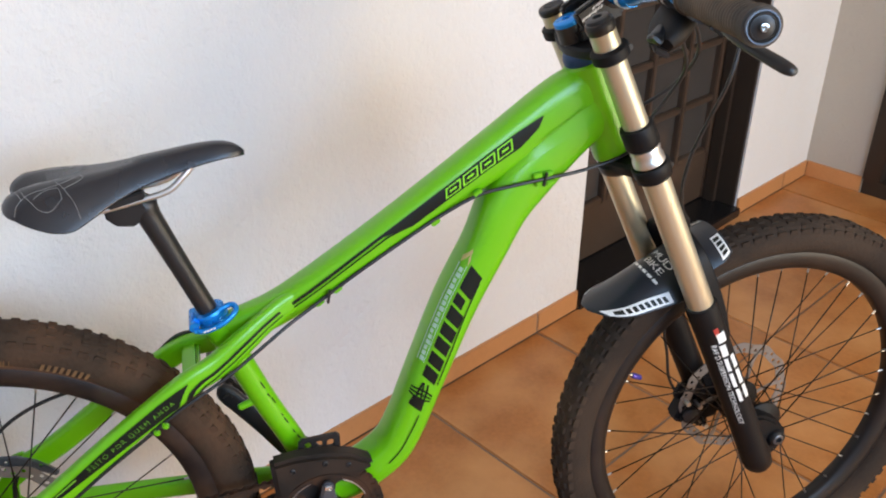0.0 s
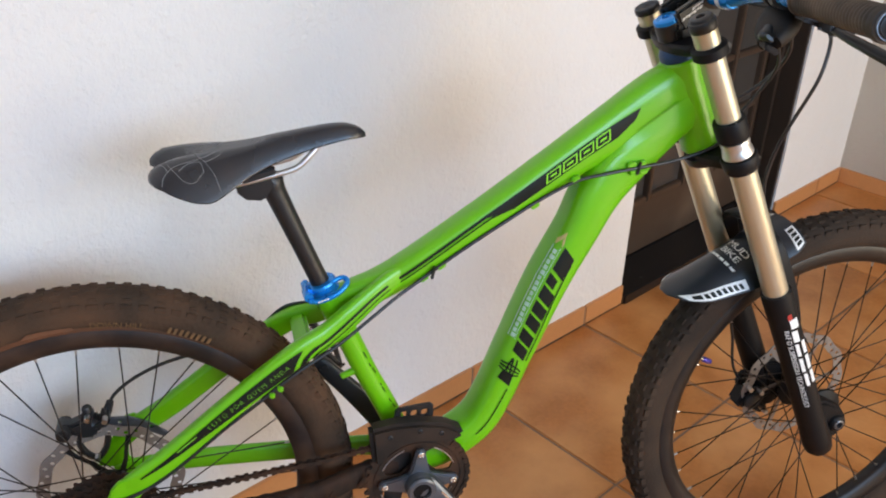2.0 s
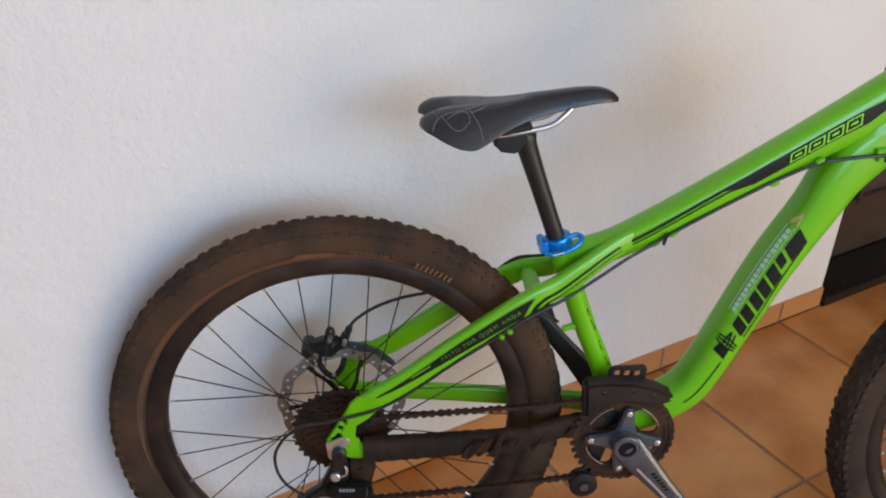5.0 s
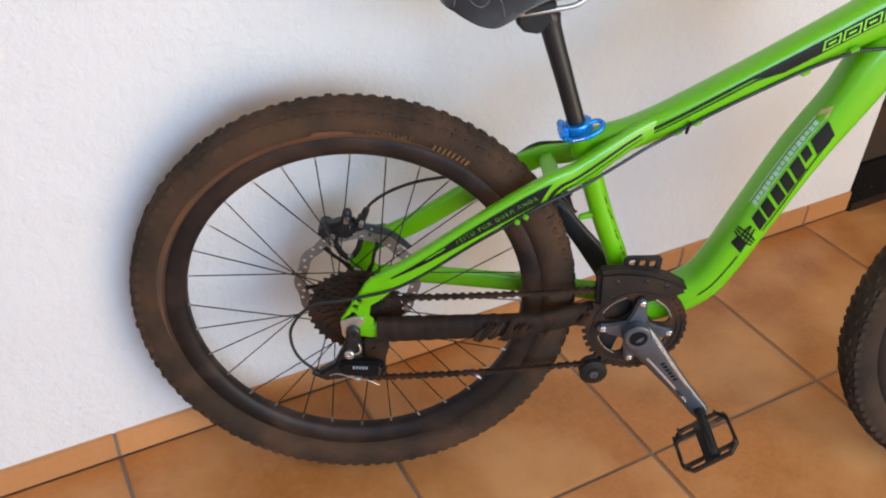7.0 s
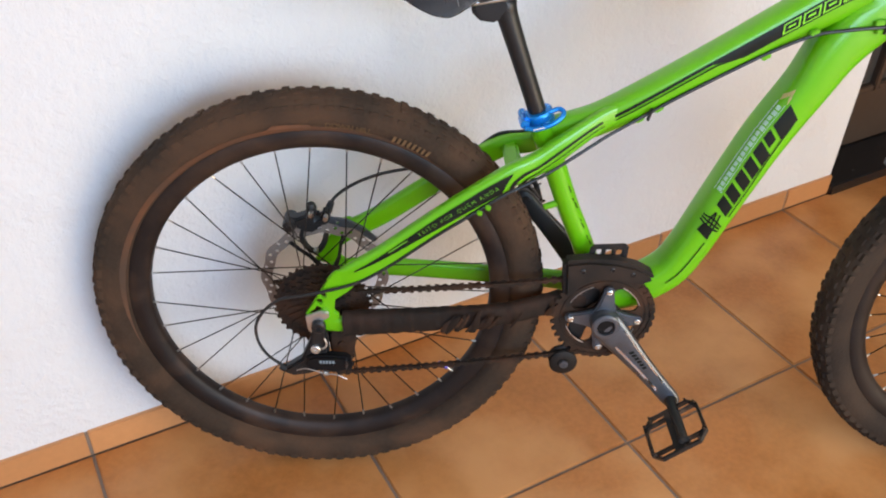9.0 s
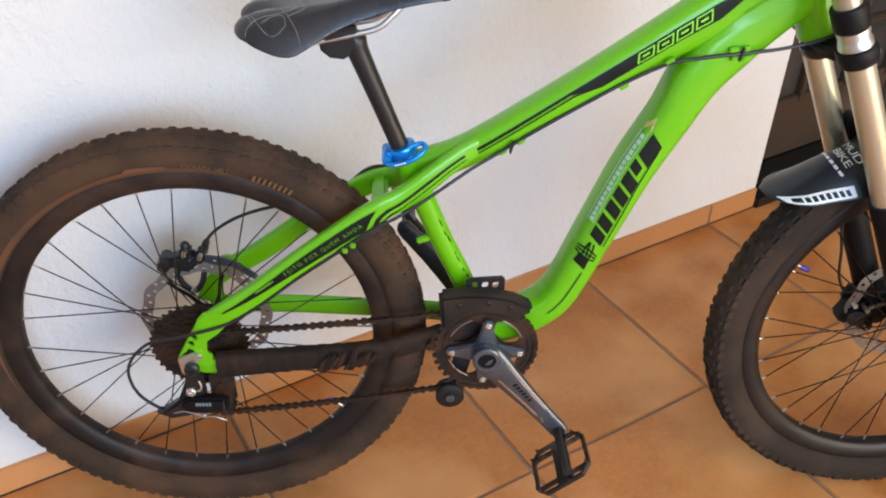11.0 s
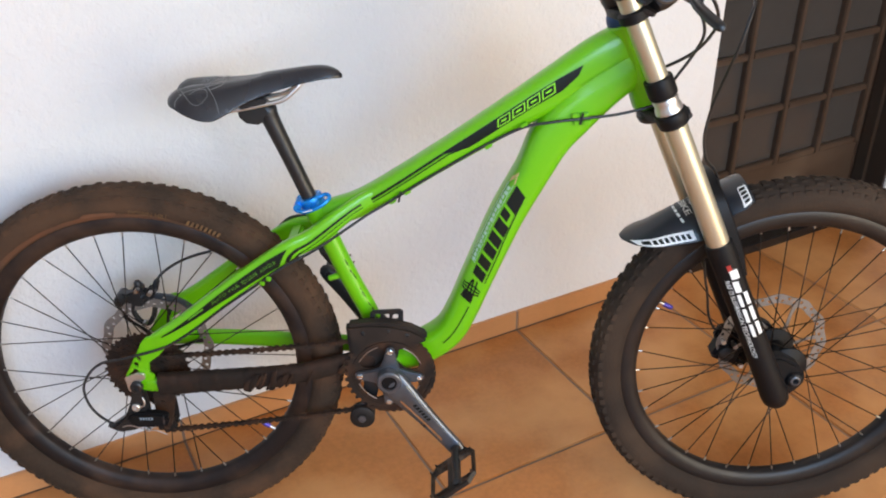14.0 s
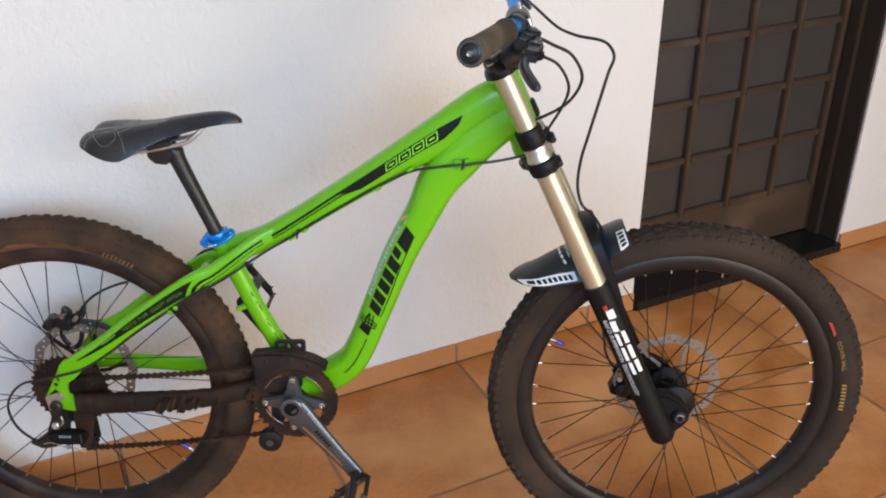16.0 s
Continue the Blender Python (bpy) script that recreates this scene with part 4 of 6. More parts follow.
# ---- wheels ----
def arc_surface(profile, n, first, last):
    """Part of a ring, from one angle to another, tapering away at both ends."""
    bm = bmesh.new()
    rings = []
    for i in range(n + 1):
        a, k = first + (last - first) * i / n, min(1.0, (i + 0.3) / 14, (n + 0.3 - i) / 14)
        rings.append([bm.verts.new(((profile[0][0] + (r - profile[0][0]) * k) * math.cos(a), profile[0][1] + (y - profile[0][1]) * k, (profile[0][0] + (r - profile[0][0]) * k) * math.sin(a))) for r, y in profile])
    m = len(profile)
    for p, q in zip(rings, rings[1:]):
        for j in range(m):
            bm.faces.new((p[j], p[(j + 1) % m], q[(j + 1) % m], q[j]))
    bmesh.ops.recalc_face_normals(bm, faces=bm.faces)
    return bm


def ring_surface(profile, n):
    """Turns a closed profile of (radius, y) round the wheel's axle."""
    bm = bmesh.new()
    rings = []
    for i in range(n):
        a = 2 * math.pi * i / n
        rings.append([bm.verts.new((r * math.cos(a), y, r * math.sin(a))) for r, y in profile])
    m = len(profile)
    for i in range(n):
        p, q = rings[i], rings[(i + 1) % n]
        for j in range(m):
            bm.faces.new((p[j], p[(j + 1) % m], q[(j + 1) % m], q[j]))
    bmesh.ops.recalc_face_normals(bm, faces=bm.faces)
    return bm


def knob(bm, a, r0, r1, y, wy, wa, tilt=0.0, skew=0.0):
    """One tread block at angle a; tilt leans its crown outwards."""
    vs = []
    for r, grow in ((r0, 1.12), (r1, 0.92)):
        for da, dy in ((-1, -1), (1, -1), (1, 1), (-1, 1)):
            t = a + (da * wa * 0.5 * grow + dy * skew) / r1
            vs.append(bm.verts.new((r * math.cos(t), y + dy * wy * 0.5 * grow + (tilt if r == r1 else 0), r * math.sin(t))))
    for f in ((4, 5, 6, 7), (0, 1, 5, 4), (1, 2, 6, 5), (2, 3, 7, 6), (3, 0, 4, 7)):
        bm.faces.new([vs[i] for i in f])


def build_wheel(name, center, steer, front):
    at = pose(center[0], center[1], center[2] + LIFT, 0, 0, steer)
    rim_profile = [(R_NIP, -0.007), (R_NIP, 0.007), (0.2665, 0.0115), (0.278, 0.0165), (0.292, 0.0172), (0.2945, 0.0158), (0.2945, 0.0135), (0.286, 0.012), (0.282, 0.0), (0.286, -0.012), (0.2945, -0.0135), (0.2945, -0.0158), (0.292, -0.0172), (0.278, -0.0165), (0.2665, -0.0115)]
    rim = part(name, ring_surface(rim_profile, 128), CLEAN_RIM if front else RIM, bike, "black alloy wheel with a wide dusty knobbly tyre")
    rim.matrix_local = at

    def sub(n2, bm, mat, label="", smooth=True):
        return part(n2, bm, mat, rim, label, smooth)

    half = [(0.2935, 0.0150), (0.297, 0.0205), (0.304, 0.0258), (0.313, 0.0288), (0.321, 0.0290), (0.3328, 0.0272), (0.3416, 0.0214), (0.3458, 0.0117), (0.3467, 0.0)]
    if not front:  # worn tread: the ground between the blocks is silted up
        half[5:] = [(0.3333, 0.0273), (0.3421, 0.0215), (0.3462, 0.0117), (0.3471, 0.0)]
    prof = [(r, -y) for r, y in half] + [(r, y) for r, y in half[-2::-1]] + [(0.2900, 0.010), (0.2900, -0.010)]
    bm = ring_surface(prof, 144)
    rnd = random.Random(7 if front else 3)
    count = 104
    for i in range(count):
        a = 2 * math.pi * i / count
        j = lambda: rnd.uniform(-0.0006, 0.0006)
        if i % 2:
            for s in (-1, 1):
                knob(bm, a, 0.340, R_TYRE - 0.0008 + j(), s * 0.0072, 0.0085, 0.0115, 0, s * 0.0015)
                knob(bm, a, 0.334, R_TYRE - 0.0055 + j(), s * 0.0190, 0.0070, 0.0100, s * 0.0008)
        else:
            knob(bm, a, 0.340, R_TYRE + j(), 0, 0.0100, 0.0115)
            for s in (-1, 1):
                knob(bm, a, 0.338, R_TYRE - 0.0022 + j(), s * 0.0135, 0.0075, 0.0110, s * 0.0006)
        for s in (-1, 1):
            knob(bm, a + math.pi / count * (0.5 + 0.5 * s), 0.327, R_TYRE - 0.0112 + j(), s * 0.0238, 0.0070, 0.0138 if i % 2 else 0.0118, s * 0.0010)
    sub("tyre", bm, RUBBER if front else DUSTY_RUBBER, "knobbly downhill tyre brown with dried dust")

    if not front:
        sub("bead_line", arc_surface([(0.2972, -0.0216), (0.2990, -0.0232), (0.3015, -0.0249), (0.3035, -0.0261), (0.3055, -0.0270), (0.3055, -0.0262)], 72, radians(52), radians(196)), RUST, "rust-brown dirt line along the rim")
    # prints on the sidewall that faces out: two readable words, a brand bar
    def wall_at(ang, d):
        return lambda a, b: Vector(((0.3085 + d + b) * math.cos(ang - a / 0.3085), -0.0283 - 0.0012 - 0.1 * max(0, 0.012 - abs(b + d)) * 0.1, (0.3085 + d + b) * math.sin(ang - a / 0.3085)))
    word = radians(81.5) if not front else radians(20)
    sub("sidewall_print", text_bm("DOWN HILL", 0.0115, wall_at(word, 0.0)), FRESH_PRINT if front else TYRE_PRINT, "faded ochre lettering on the tyre wall")
    for i in range(8):
        x = 0.062 + 0.0075 * i
        sub("brand_bar", patch_bm([((x, -0.0045), (x + 0.0040, -0.0045), (x + 0.0052, 0.0045), (x + 0.0012, 0.0045))], wall_at(word, 0.0), 2, 1), FRESH_PRINT if front else TYRE_PRINT)
    sub("swoosh", patch_bm([((-0.115, -0.003), (-0.050, -0.004), (-0.053, 0.001), (-0.105, 0.003))] if not front else [((-0.08, -0.002), (-0.045, -0.004), (-0.05, 0.001), (-0.075, 0.003))], wall_at(word, 0.0), 6, 1), RED_DECAL if front else RUST)

    # hub
    wide = 0.055 if front else 0.068
    if front:
        prof = [(-wide, 0.010), (-wide + 0.001, 0.0135), (-0.044, 0.0150), (-0.034, 0.036), (-0.029, 0.036), (-0.025, 0.0175), (0.026, 0.0175), (0.031, 0.037), (0.036, 0.037), (0.039, 0.019), (0.050, 0.022), (wide, 0.012)]
    else:
        prof = [(-wide, 0.009), (-0.056, 0.012), (-0.022, 0.016), (-0.019, 0.036), (-0.014, 0.036), (-0.010, 0.018), (0.026, 0.018), (0.031, 0.037), (0.036, 0.037), (0.039, 0.020), (0.050, 0.022), (wide, 0.010)]
    hub = lathe((0, 0, -LIFT), (0, 1, 0), prof, 32)
    sub("hub", hub, BLACK_SATIN if front else BLACK_ALLOY, "black disc hub")
    fl, fr = (0.034, -0.030) if front else (0.034, -0.0165)
    # spokes, three-cross, and nipples
    bm = bmesh.new()
    rod_into(bm, (0, 0, -LIFT), (0, 0, 1 - LIFT), 0.00105, n=6)
    spoke = bpy.data.meshes.new("spoke")
    bm.to_mesh(spoke)
    bm.free()
    spoke.materials.append(SPOKE)
    spoke.shade_smooth()
    bm = bmesh.new()
    rod_into(bm, (0, 0, -LIFT), (0, 0, 0.009 - LIFT), 0.0016, 0.0019, 8)
    nip = bpy.data.meshes.new("nipple")
    bm.to_mesh(nip)
    bm.free()
    nip.materials.append(NIPPLE)
    laced = 36 if front else 32
    for i in range(laced):
        a = 2 * math.pi * i / laced + radians(6.6 if front else 2.2)
        j = i if front else i + 1
        y = fr if j % 2 else fl
        turn = radians(72) * (1 if (j // 2 + j) % 2 else -1)
        hub_p = Vector((0.0335 * math.cos(a + turn), y, 0.0335 * math.sin(a + turn)))
        rim_p = Vector((R_NIP * math.cos(a), -0.002 if j % 2 else 0.002, R_NIP * math.sin(a)))
        d = rim_p - hub_p
        q = d.to_track_quat("Z", "Y").to_matrix().to_4x4()
        for n2, data, m in (("spoke", spoke, Matrix.Translation(hub_p) @ q @ Matrix.Diagonal((1, 1, d.length, 1))), ("nipple", nip, Matrix.Translation(rim_p - d.normalized() * 0.0085) @ q)):
            ob = new(n2, data)
            ob.parent, ob.matrix_local = rim, m
    # valve with its cap
    va = radians(154) if front else radians(-36.5)
    v = Vector((math.cos(va), 0, math.sin(va)))
    low = Vector((0, 0, -LIFT))
    bm = rod(v * R_NIP + low, v * (R_NIP - 0.012) + low, 0.003)
    sub("valve_stem", bm, STEEL)
    sub("valve_cap", lathe(v * (R_NIP - 0.012) + low, -v, [(0, 0.0042), (0.002, 0.0046), (0.016, 0.0044), (0.018, 0.003)], 12), PURPLE, "purple valve cap")

    # brake disc on the left: slotted ring with a wavy rim and arms
    n = 120
    outer = [((0.1015 + 0.0022 * math.cos(12 * t)) * math.cos(t), (0.1015 + 0.0022 * math.cos(12 * t)) * math.sin(t)) for t in np.linspace(0, 2 * math.pi, n, endpoint=False)]
    inner = [((0.0840 + 0.0015 * math.cos(12 * t)) * math.cos(t), (0.0840 + 0.0015 * math.cos(12 * t)) * math.sin(t)) for t in np.linspace(0, 2 * math.pi, 72, endpoint=False)]
    holes = [circle2((0.0895 if k % 2 else 0.0955) * math.cos(2 * math.pi * (k + 0.5) / 48), (0.0895 if k % 2 else 0.0955) * math.sin(2 * math.pi * (k + 0.5) / 48), 0.0033, 8) for k in range(48)]
    yd = 0.0445 if front else 0.0525
    bm = plate([(x, z - LIFT) for x, z in outer], yd - 0.0009, yd + 0.0009, 0, [[(x, z - LIFT) for x, z in h] for h in (inner, *holes)])
    disc = sub("brake_disc", bm, DISC, "drilled steel brake disc", False)
    for k in range(6):
        a = k * math.pi / 3
        pts = [(0.022, a - 0.25), (0.045, a - 0.02), (0.068, a + 0.12), (0.086, a + 0.14)]
        wide_ = (0.0048, 0.0032, 0.0028, 0.0042)
        l, r = [], []
        for (rr, t), w in zip(pts, wide_):
            l.append((rr * math.cos(t) - w * math.sin(t), rr * math.sin(t) + w * math.cos(t) - LIFT))
            r.append((rr * math.cos(t) + w * math.sin(t), rr * math.sin(t) - w * math.cos(t) - LIFT))
        sub("disc_arm", plate(l + r[::-1], yd - 0.0011, yd + 0.0011, 0), BLACK_ALLOY if not front else DISC, "", False)
    return rim


# ---- fork, crowns, steering ----
STEER = 0.8
FORK = Vector((-0.432, 0, 0.902)).normalized()  # up along the legs


def leg_at(z, y, ahead=0.0):
    """The leg's centre at the height z over the axle line."""
    return Vector((0.809 + (0.615 - z) * 0.479 + ahead, y, z + DZ))


def build_fork():
    for s in (-1, 1):
        y = s * 0.0765
        low = 0.0045 if s > 0 else 0.0
        up = part("upper_stanchion", lathe(leg_at(0.6655 - low, y), -FORK, [(0, 0.0145), (0.0005, 0.0165), (0.150, 0.0165), (0.1505, 0.014)], 36), GOLD, bike, "champagne anodised fork stanchion")
        part("top_cap", lathe(leg_at(0.6635 - low, y), FORK, [(-0.001, 0.0168), (0.001, 0.0180), (0.006, 0.0180), (0.0085, 0.0166), (0.0092, 0.0140), (0.0100, 0.008), (0.0085, 0.005)] if low else [(-0.001, 0.0168), (0.001, 0.0180), (0.009, 0.0180), (0.0120, 0.0168), (0.013, 0.0150), (0.0165, 0.0142), (0.0175, 0.012), (0.0175, 0.006), (0.0140, 0.005)], 28), BLACK_ALLOY, up)
        part("lower_stanchion", lathe(leg_at(0.490, y), -FORK, [(0, 0.0165), (0.0005, 0.0186), (0.284, 0.0186), (0.2845, 0.017)], 36), GOLD, bike, "champagne anodised fork stanchion")
        part("clamp_sleeve", lathe(leg_at(0.5455, y), -FORK, [(0, 0.0168), (0.001, 0.0212), (0.004, 0.0222), (0.027, 0.0222), (0.030, 0.0212), (0.031, 0.017)], 32), BLACK_SATIN, bike)
        part("chrome_ring", lathe(leg_at(0.5170, y), -FORK, [(0, 0.0170), (0.001, 0.0196), (0.006, 0.0202), (0.0065, 0.0192), (0.014, 0.0190), (0.017, 0.0207), (0.024, 0.0212), (0.025, 0.018)], 32), BARE, bike, "polished metal ring")
        part("clamp_collar", lathe(leg_at(0.4945, y), -FORK, [(0, 0.0188), (0.001, 0.0240), (0.004, 0.0254), (0.016, 0.0245), (0.024, 0.0212), (0.025, 0.0188)], 32), BLACK_SATIN, bike)
        leg = part("lower_leg", lathe(leg_at(0.272, y), -FORK, [(-0.004, 0.0190), (-0.003, 0.0222), (0.004, 0.0232), (0.040, 0.0226), (0.12, 0.0222), (0.22, 0.0222), (0.284, 0.0228), (0.322, 0.0240), (0.337, 0.0225), (0.345, 0.017), (0.347, 0.008)], 36), BLACK_SATIN, bike, "satin black fork leg")
        part("wiper_seal", lathe(leg_at(0.2765, y), -FORK, [(0, 0.0186), (0.0008, 0.0210), (0.005, 0.0216), (0.006, 0.0188)], 32), BLACK_ALLOY, leg)
        # axle lug ahead of the leg's foot
        y -= s * 0.013
        ax = Vector((1.1435, y, 0.0160))
        bm = plate([(1.077, 0.062), (1.118, 0.060), (1.147, 0.044), (1.162, 0.024), (1.163, 0.005), (1.151, -0.011), (1.134, -0.023), (1.107, -0.008)], y - 0.014, y + 0.014, 0.005)
        part("axle_lug", bm, BLACK_SATIN, leg)
        part("axle_end", lathe(ax + Vector((0, s * 0.012, 0)), (0, s, 0), [(0, 0.0155), (0.005, 0.0150), (0.008, 0.0125), (0.009, 0.0105), (0.009, 0.0068), (0.0045, 0.0060)], 24), BLACK_SATIN, leg)
        part("axle_bolt", lathe(ax + Vector((0, s * 0.014, 0)), (0, s, 0), [(0, 0.0092), (0.0075, 0.0090), (0.0082, 0.0080), (0.0082, 0.0056), (0.0020, 0.0050), (0.0018, 0.001)], 16), GREY_ALLOY, leg)
    # crowns
    for name, z, hh, rr in (("upper_crown", 0.636, 0.0088, 0.0232), ("lower_crown", 0.482, 0.011, 0.0235)):
        bm = bmesh.new()
        for s in (-1, 1):
            lathe(leg_at(z, s * 0.0765) + FORK * hh, -FORK, [(0, 0.0170), (0.0005, rr - 0.003), (0.003, rr), (2 * hh - 0.003, rr), (2 * hh - 0.0005, rr - 0.003), (2 * hh, 0.0170)], 32, bm)
        rows = [(-0.062, 0.0), (-0.045, -0.007), (-0.022, -0.012), (0, -0.013), (0.022, -0.012), (0.045, -0.007), (0.062, 0.0)]
        own = bmesh.new()
        ring_prev = None
        perp = Vector((FORK.z, 0, -FORK.x))
        for y, dx in spline(rows, 5):
            c = leg_at(z, y) + perp * dx * 0.9 + Vector((0, 0, LIFT))
            w = (0.0125 if name == "upper_crown" else 0.0160) + (0.004 if name == "upper_crown" else 0.008) * (1 - abs(y) / 0.062)
            ring = [own.verts.new(c + perp * a * w + FORK * b * hh * 0.92) for a, b in ((-1, -0.6), (-0.8, -1), (0.8, -1), (1, -0.6), (1, 0.6), (0.8, 1), (-0.8, 1), (-1, 0.6))]
            if ring_prev:
                for i in range(8):
                    own.faces.new((ring_prev[i], ring_prev[(i + 1) % 8], ring[(i + 1) % 8], ring[i]))
            else:
                own.faces.new(ring)
            ring_prev = ring
        own.faces.new(ring_prev[::-1])
        bmesh.ops.recalc_face_normals(own, faces=own.faces)
        crown = part(name, bm, BLACK_SATIN, bike, "black triple-clamp fork crown")
        part("crown_bridge", own, BLACK_SATIN, crown)
        for s in (-1, 1):
            c = leg_at(z, s * 0.0765)
            part("clamp_lug", one(bike_box, tuple(c + Vector((rr, -s * 0.012, 0.006))), (0.012, 0.014, 2 * hh - 0.004), (0, -25.6, 0), 0.002), BLACK_SATIN, crown)
            part("pinch_bolt", one(rod_into, c + Vector((rr + 0.002, -s * 0.026, 0.006)), c + Vector((rr + 0.002, s * 0.001, 0.006)), 0.004, n=10), BLACK_ALLOY, crown)
    # arch between the lower legs
    arch = [(*(leg_at(z, y) + Vector((dx, 0, 0.004))), w, 0.011) for z, y, dx, w in ((0.210, -0.074, 0.014, 0.012), (0.262, -0.073, 0.021, 0.013), (0.318, -0.067, 0.024, 0.013), (0.348, -0.050, 0.026, 0.012))]
    mid = [(*(leg_at(0.358, 0) + Vector((0.028, 0, 0.006))), 0.012, 0.010)]
    arch = arch + mid + [(r[0], -r[1], r[2], r[3], r[4]) for r in arch[::-1]]
    bm, prev = bmesh.new(), None
    for r in spline(arch, 5):
        c = Vector(r[:3]) + Vector((0, 0, LIFT))
        k = min(1, abs(r[1]) / 0.066)
        nrm = (Vector((0, k, 0)) * math.copysign(1, r[1] + 1e-6) + Vector((0, 0, 1 - k * 0.85))).normalized()
        wide = Vector((1, 0, 0.2)).normalized()
        ring = [bm.verts.new(c + wide * a * r[3] + nrm * b * r[4] * 0.55) for a, b in ((-1, -0.5), (-0.8, -1), (0.8, -1), (1, -0.5), (1, 0.5), (0.8, 1), (-0.8, 1), (-1, 0.5))]
        if prev:
            for i in range(8):
                bm.faces.new((prev[i], prev[(i + 1) % 8], ring[(i + 1) % 8], ring[i]))
        else:
            bm.faces.new(ring)
        prev = ring
    bm.faces.new(prev[::-1])
    bmesh.ops.recalc_face_normals(bm, faces=bm.faces)
    part("fork_arch", bm, BLACK_SATIN, bike)
    # prints on the right leg
    rl = [o for o in bike.children if o.name.startswith("lower_leg")][0]
    perp = Vector((FORK.z, 0, -FORK.x))

    def on_leg(d, a):
        """d metres down the leg from its top, a metres round it towards the front."""
        t = a / 0.0230
        return leg_at(0.272, -0.0765) - FORK * d + (Vector((0, -1, 0)) * math.cos(t) + perp * math.sin(t)) * 0.0236 + Vector((0, 0, LIFT))
    part("printed_lettering", text_bm("RAF D SUSPENSION TECHNOLOGY", 0.0106, lambda a, b: on_leg(0.140 + a, -0.0110 + b), 0.0, 0.98), WHITE_DECAL, rl, "white printed lettering")
    for d0, d1, a0, a1 in ((0.040, 0.058, -0.003, 0.0075), (0.062, 0.084, -0.004, 0.0035), (0.088, 0.113, -0.004, 0.0005), (0.088, 0.113, 0.0045, 0.0105), (0.118, 0.146, -0.004, 0.0005), (0.118, 0.146, 0.0045, 0.0105), (0.151, 0.177, -0.003, 0.0015), (0.151, 0.177, 0.0055, 0.0115)):
        a0, a1 = (a0 + 0.004) * 1.3 - 0.004, (a1 + 0.004) * 1.3 - 0.004
        part("brand_mark", patch_bm([((d0, a0), (d1, a0), (d1 + 0.002, a1), (d0 + 0.002, a1))], on_leg, 3, 4), WHITE_DECAL, rl, "bold white mark drawn as a plain bar")
    part("red_badge", patch_bm([((0.030, -0.004), (0.042, -0.004), (0.042, 0.003), (0.030, 0.003))], on_leg, 2, 2), RED_DECAL, rl)

    # front brake caliper and hose bracket on the left leg
    bm = bmesh.new()
    bike_box(bm, (1.065, 0.056, -0.006), (0.050, 0.036, 0.042), (0, 24, 0), 0.006)
    bike_box(bm, (1.092, 0.064, -0.034), (0.040, 0.020, 0.020), (0, 30, 0), 0.004)
    bike_box(bm, (1.056, 0.066, 0.026), (0.020, 0.016, 0.030), (0, 24, 0), 0.004)
    cal = part("brake_caliper", bm, BLACK_SATIN, bike, "black hydraulic disc brake caliper on the fork leg")
    part("caliper_piston", lathe((1.062, 0.038, -0.006), (0, -1, 0), [(-0.004, 0.015), (0.004, 0.0145), (0.006, 0.010)], 20), BLACK_ALLOY, cal)
    for x, z in ((1.052, 0.022), (1.092, -0.030), (1.075, 0.012)):
        part("caliper_bolt", rod((x, 0.030, z), (x, 0.050, z), 0.0042, n=10), STEEL, cal)


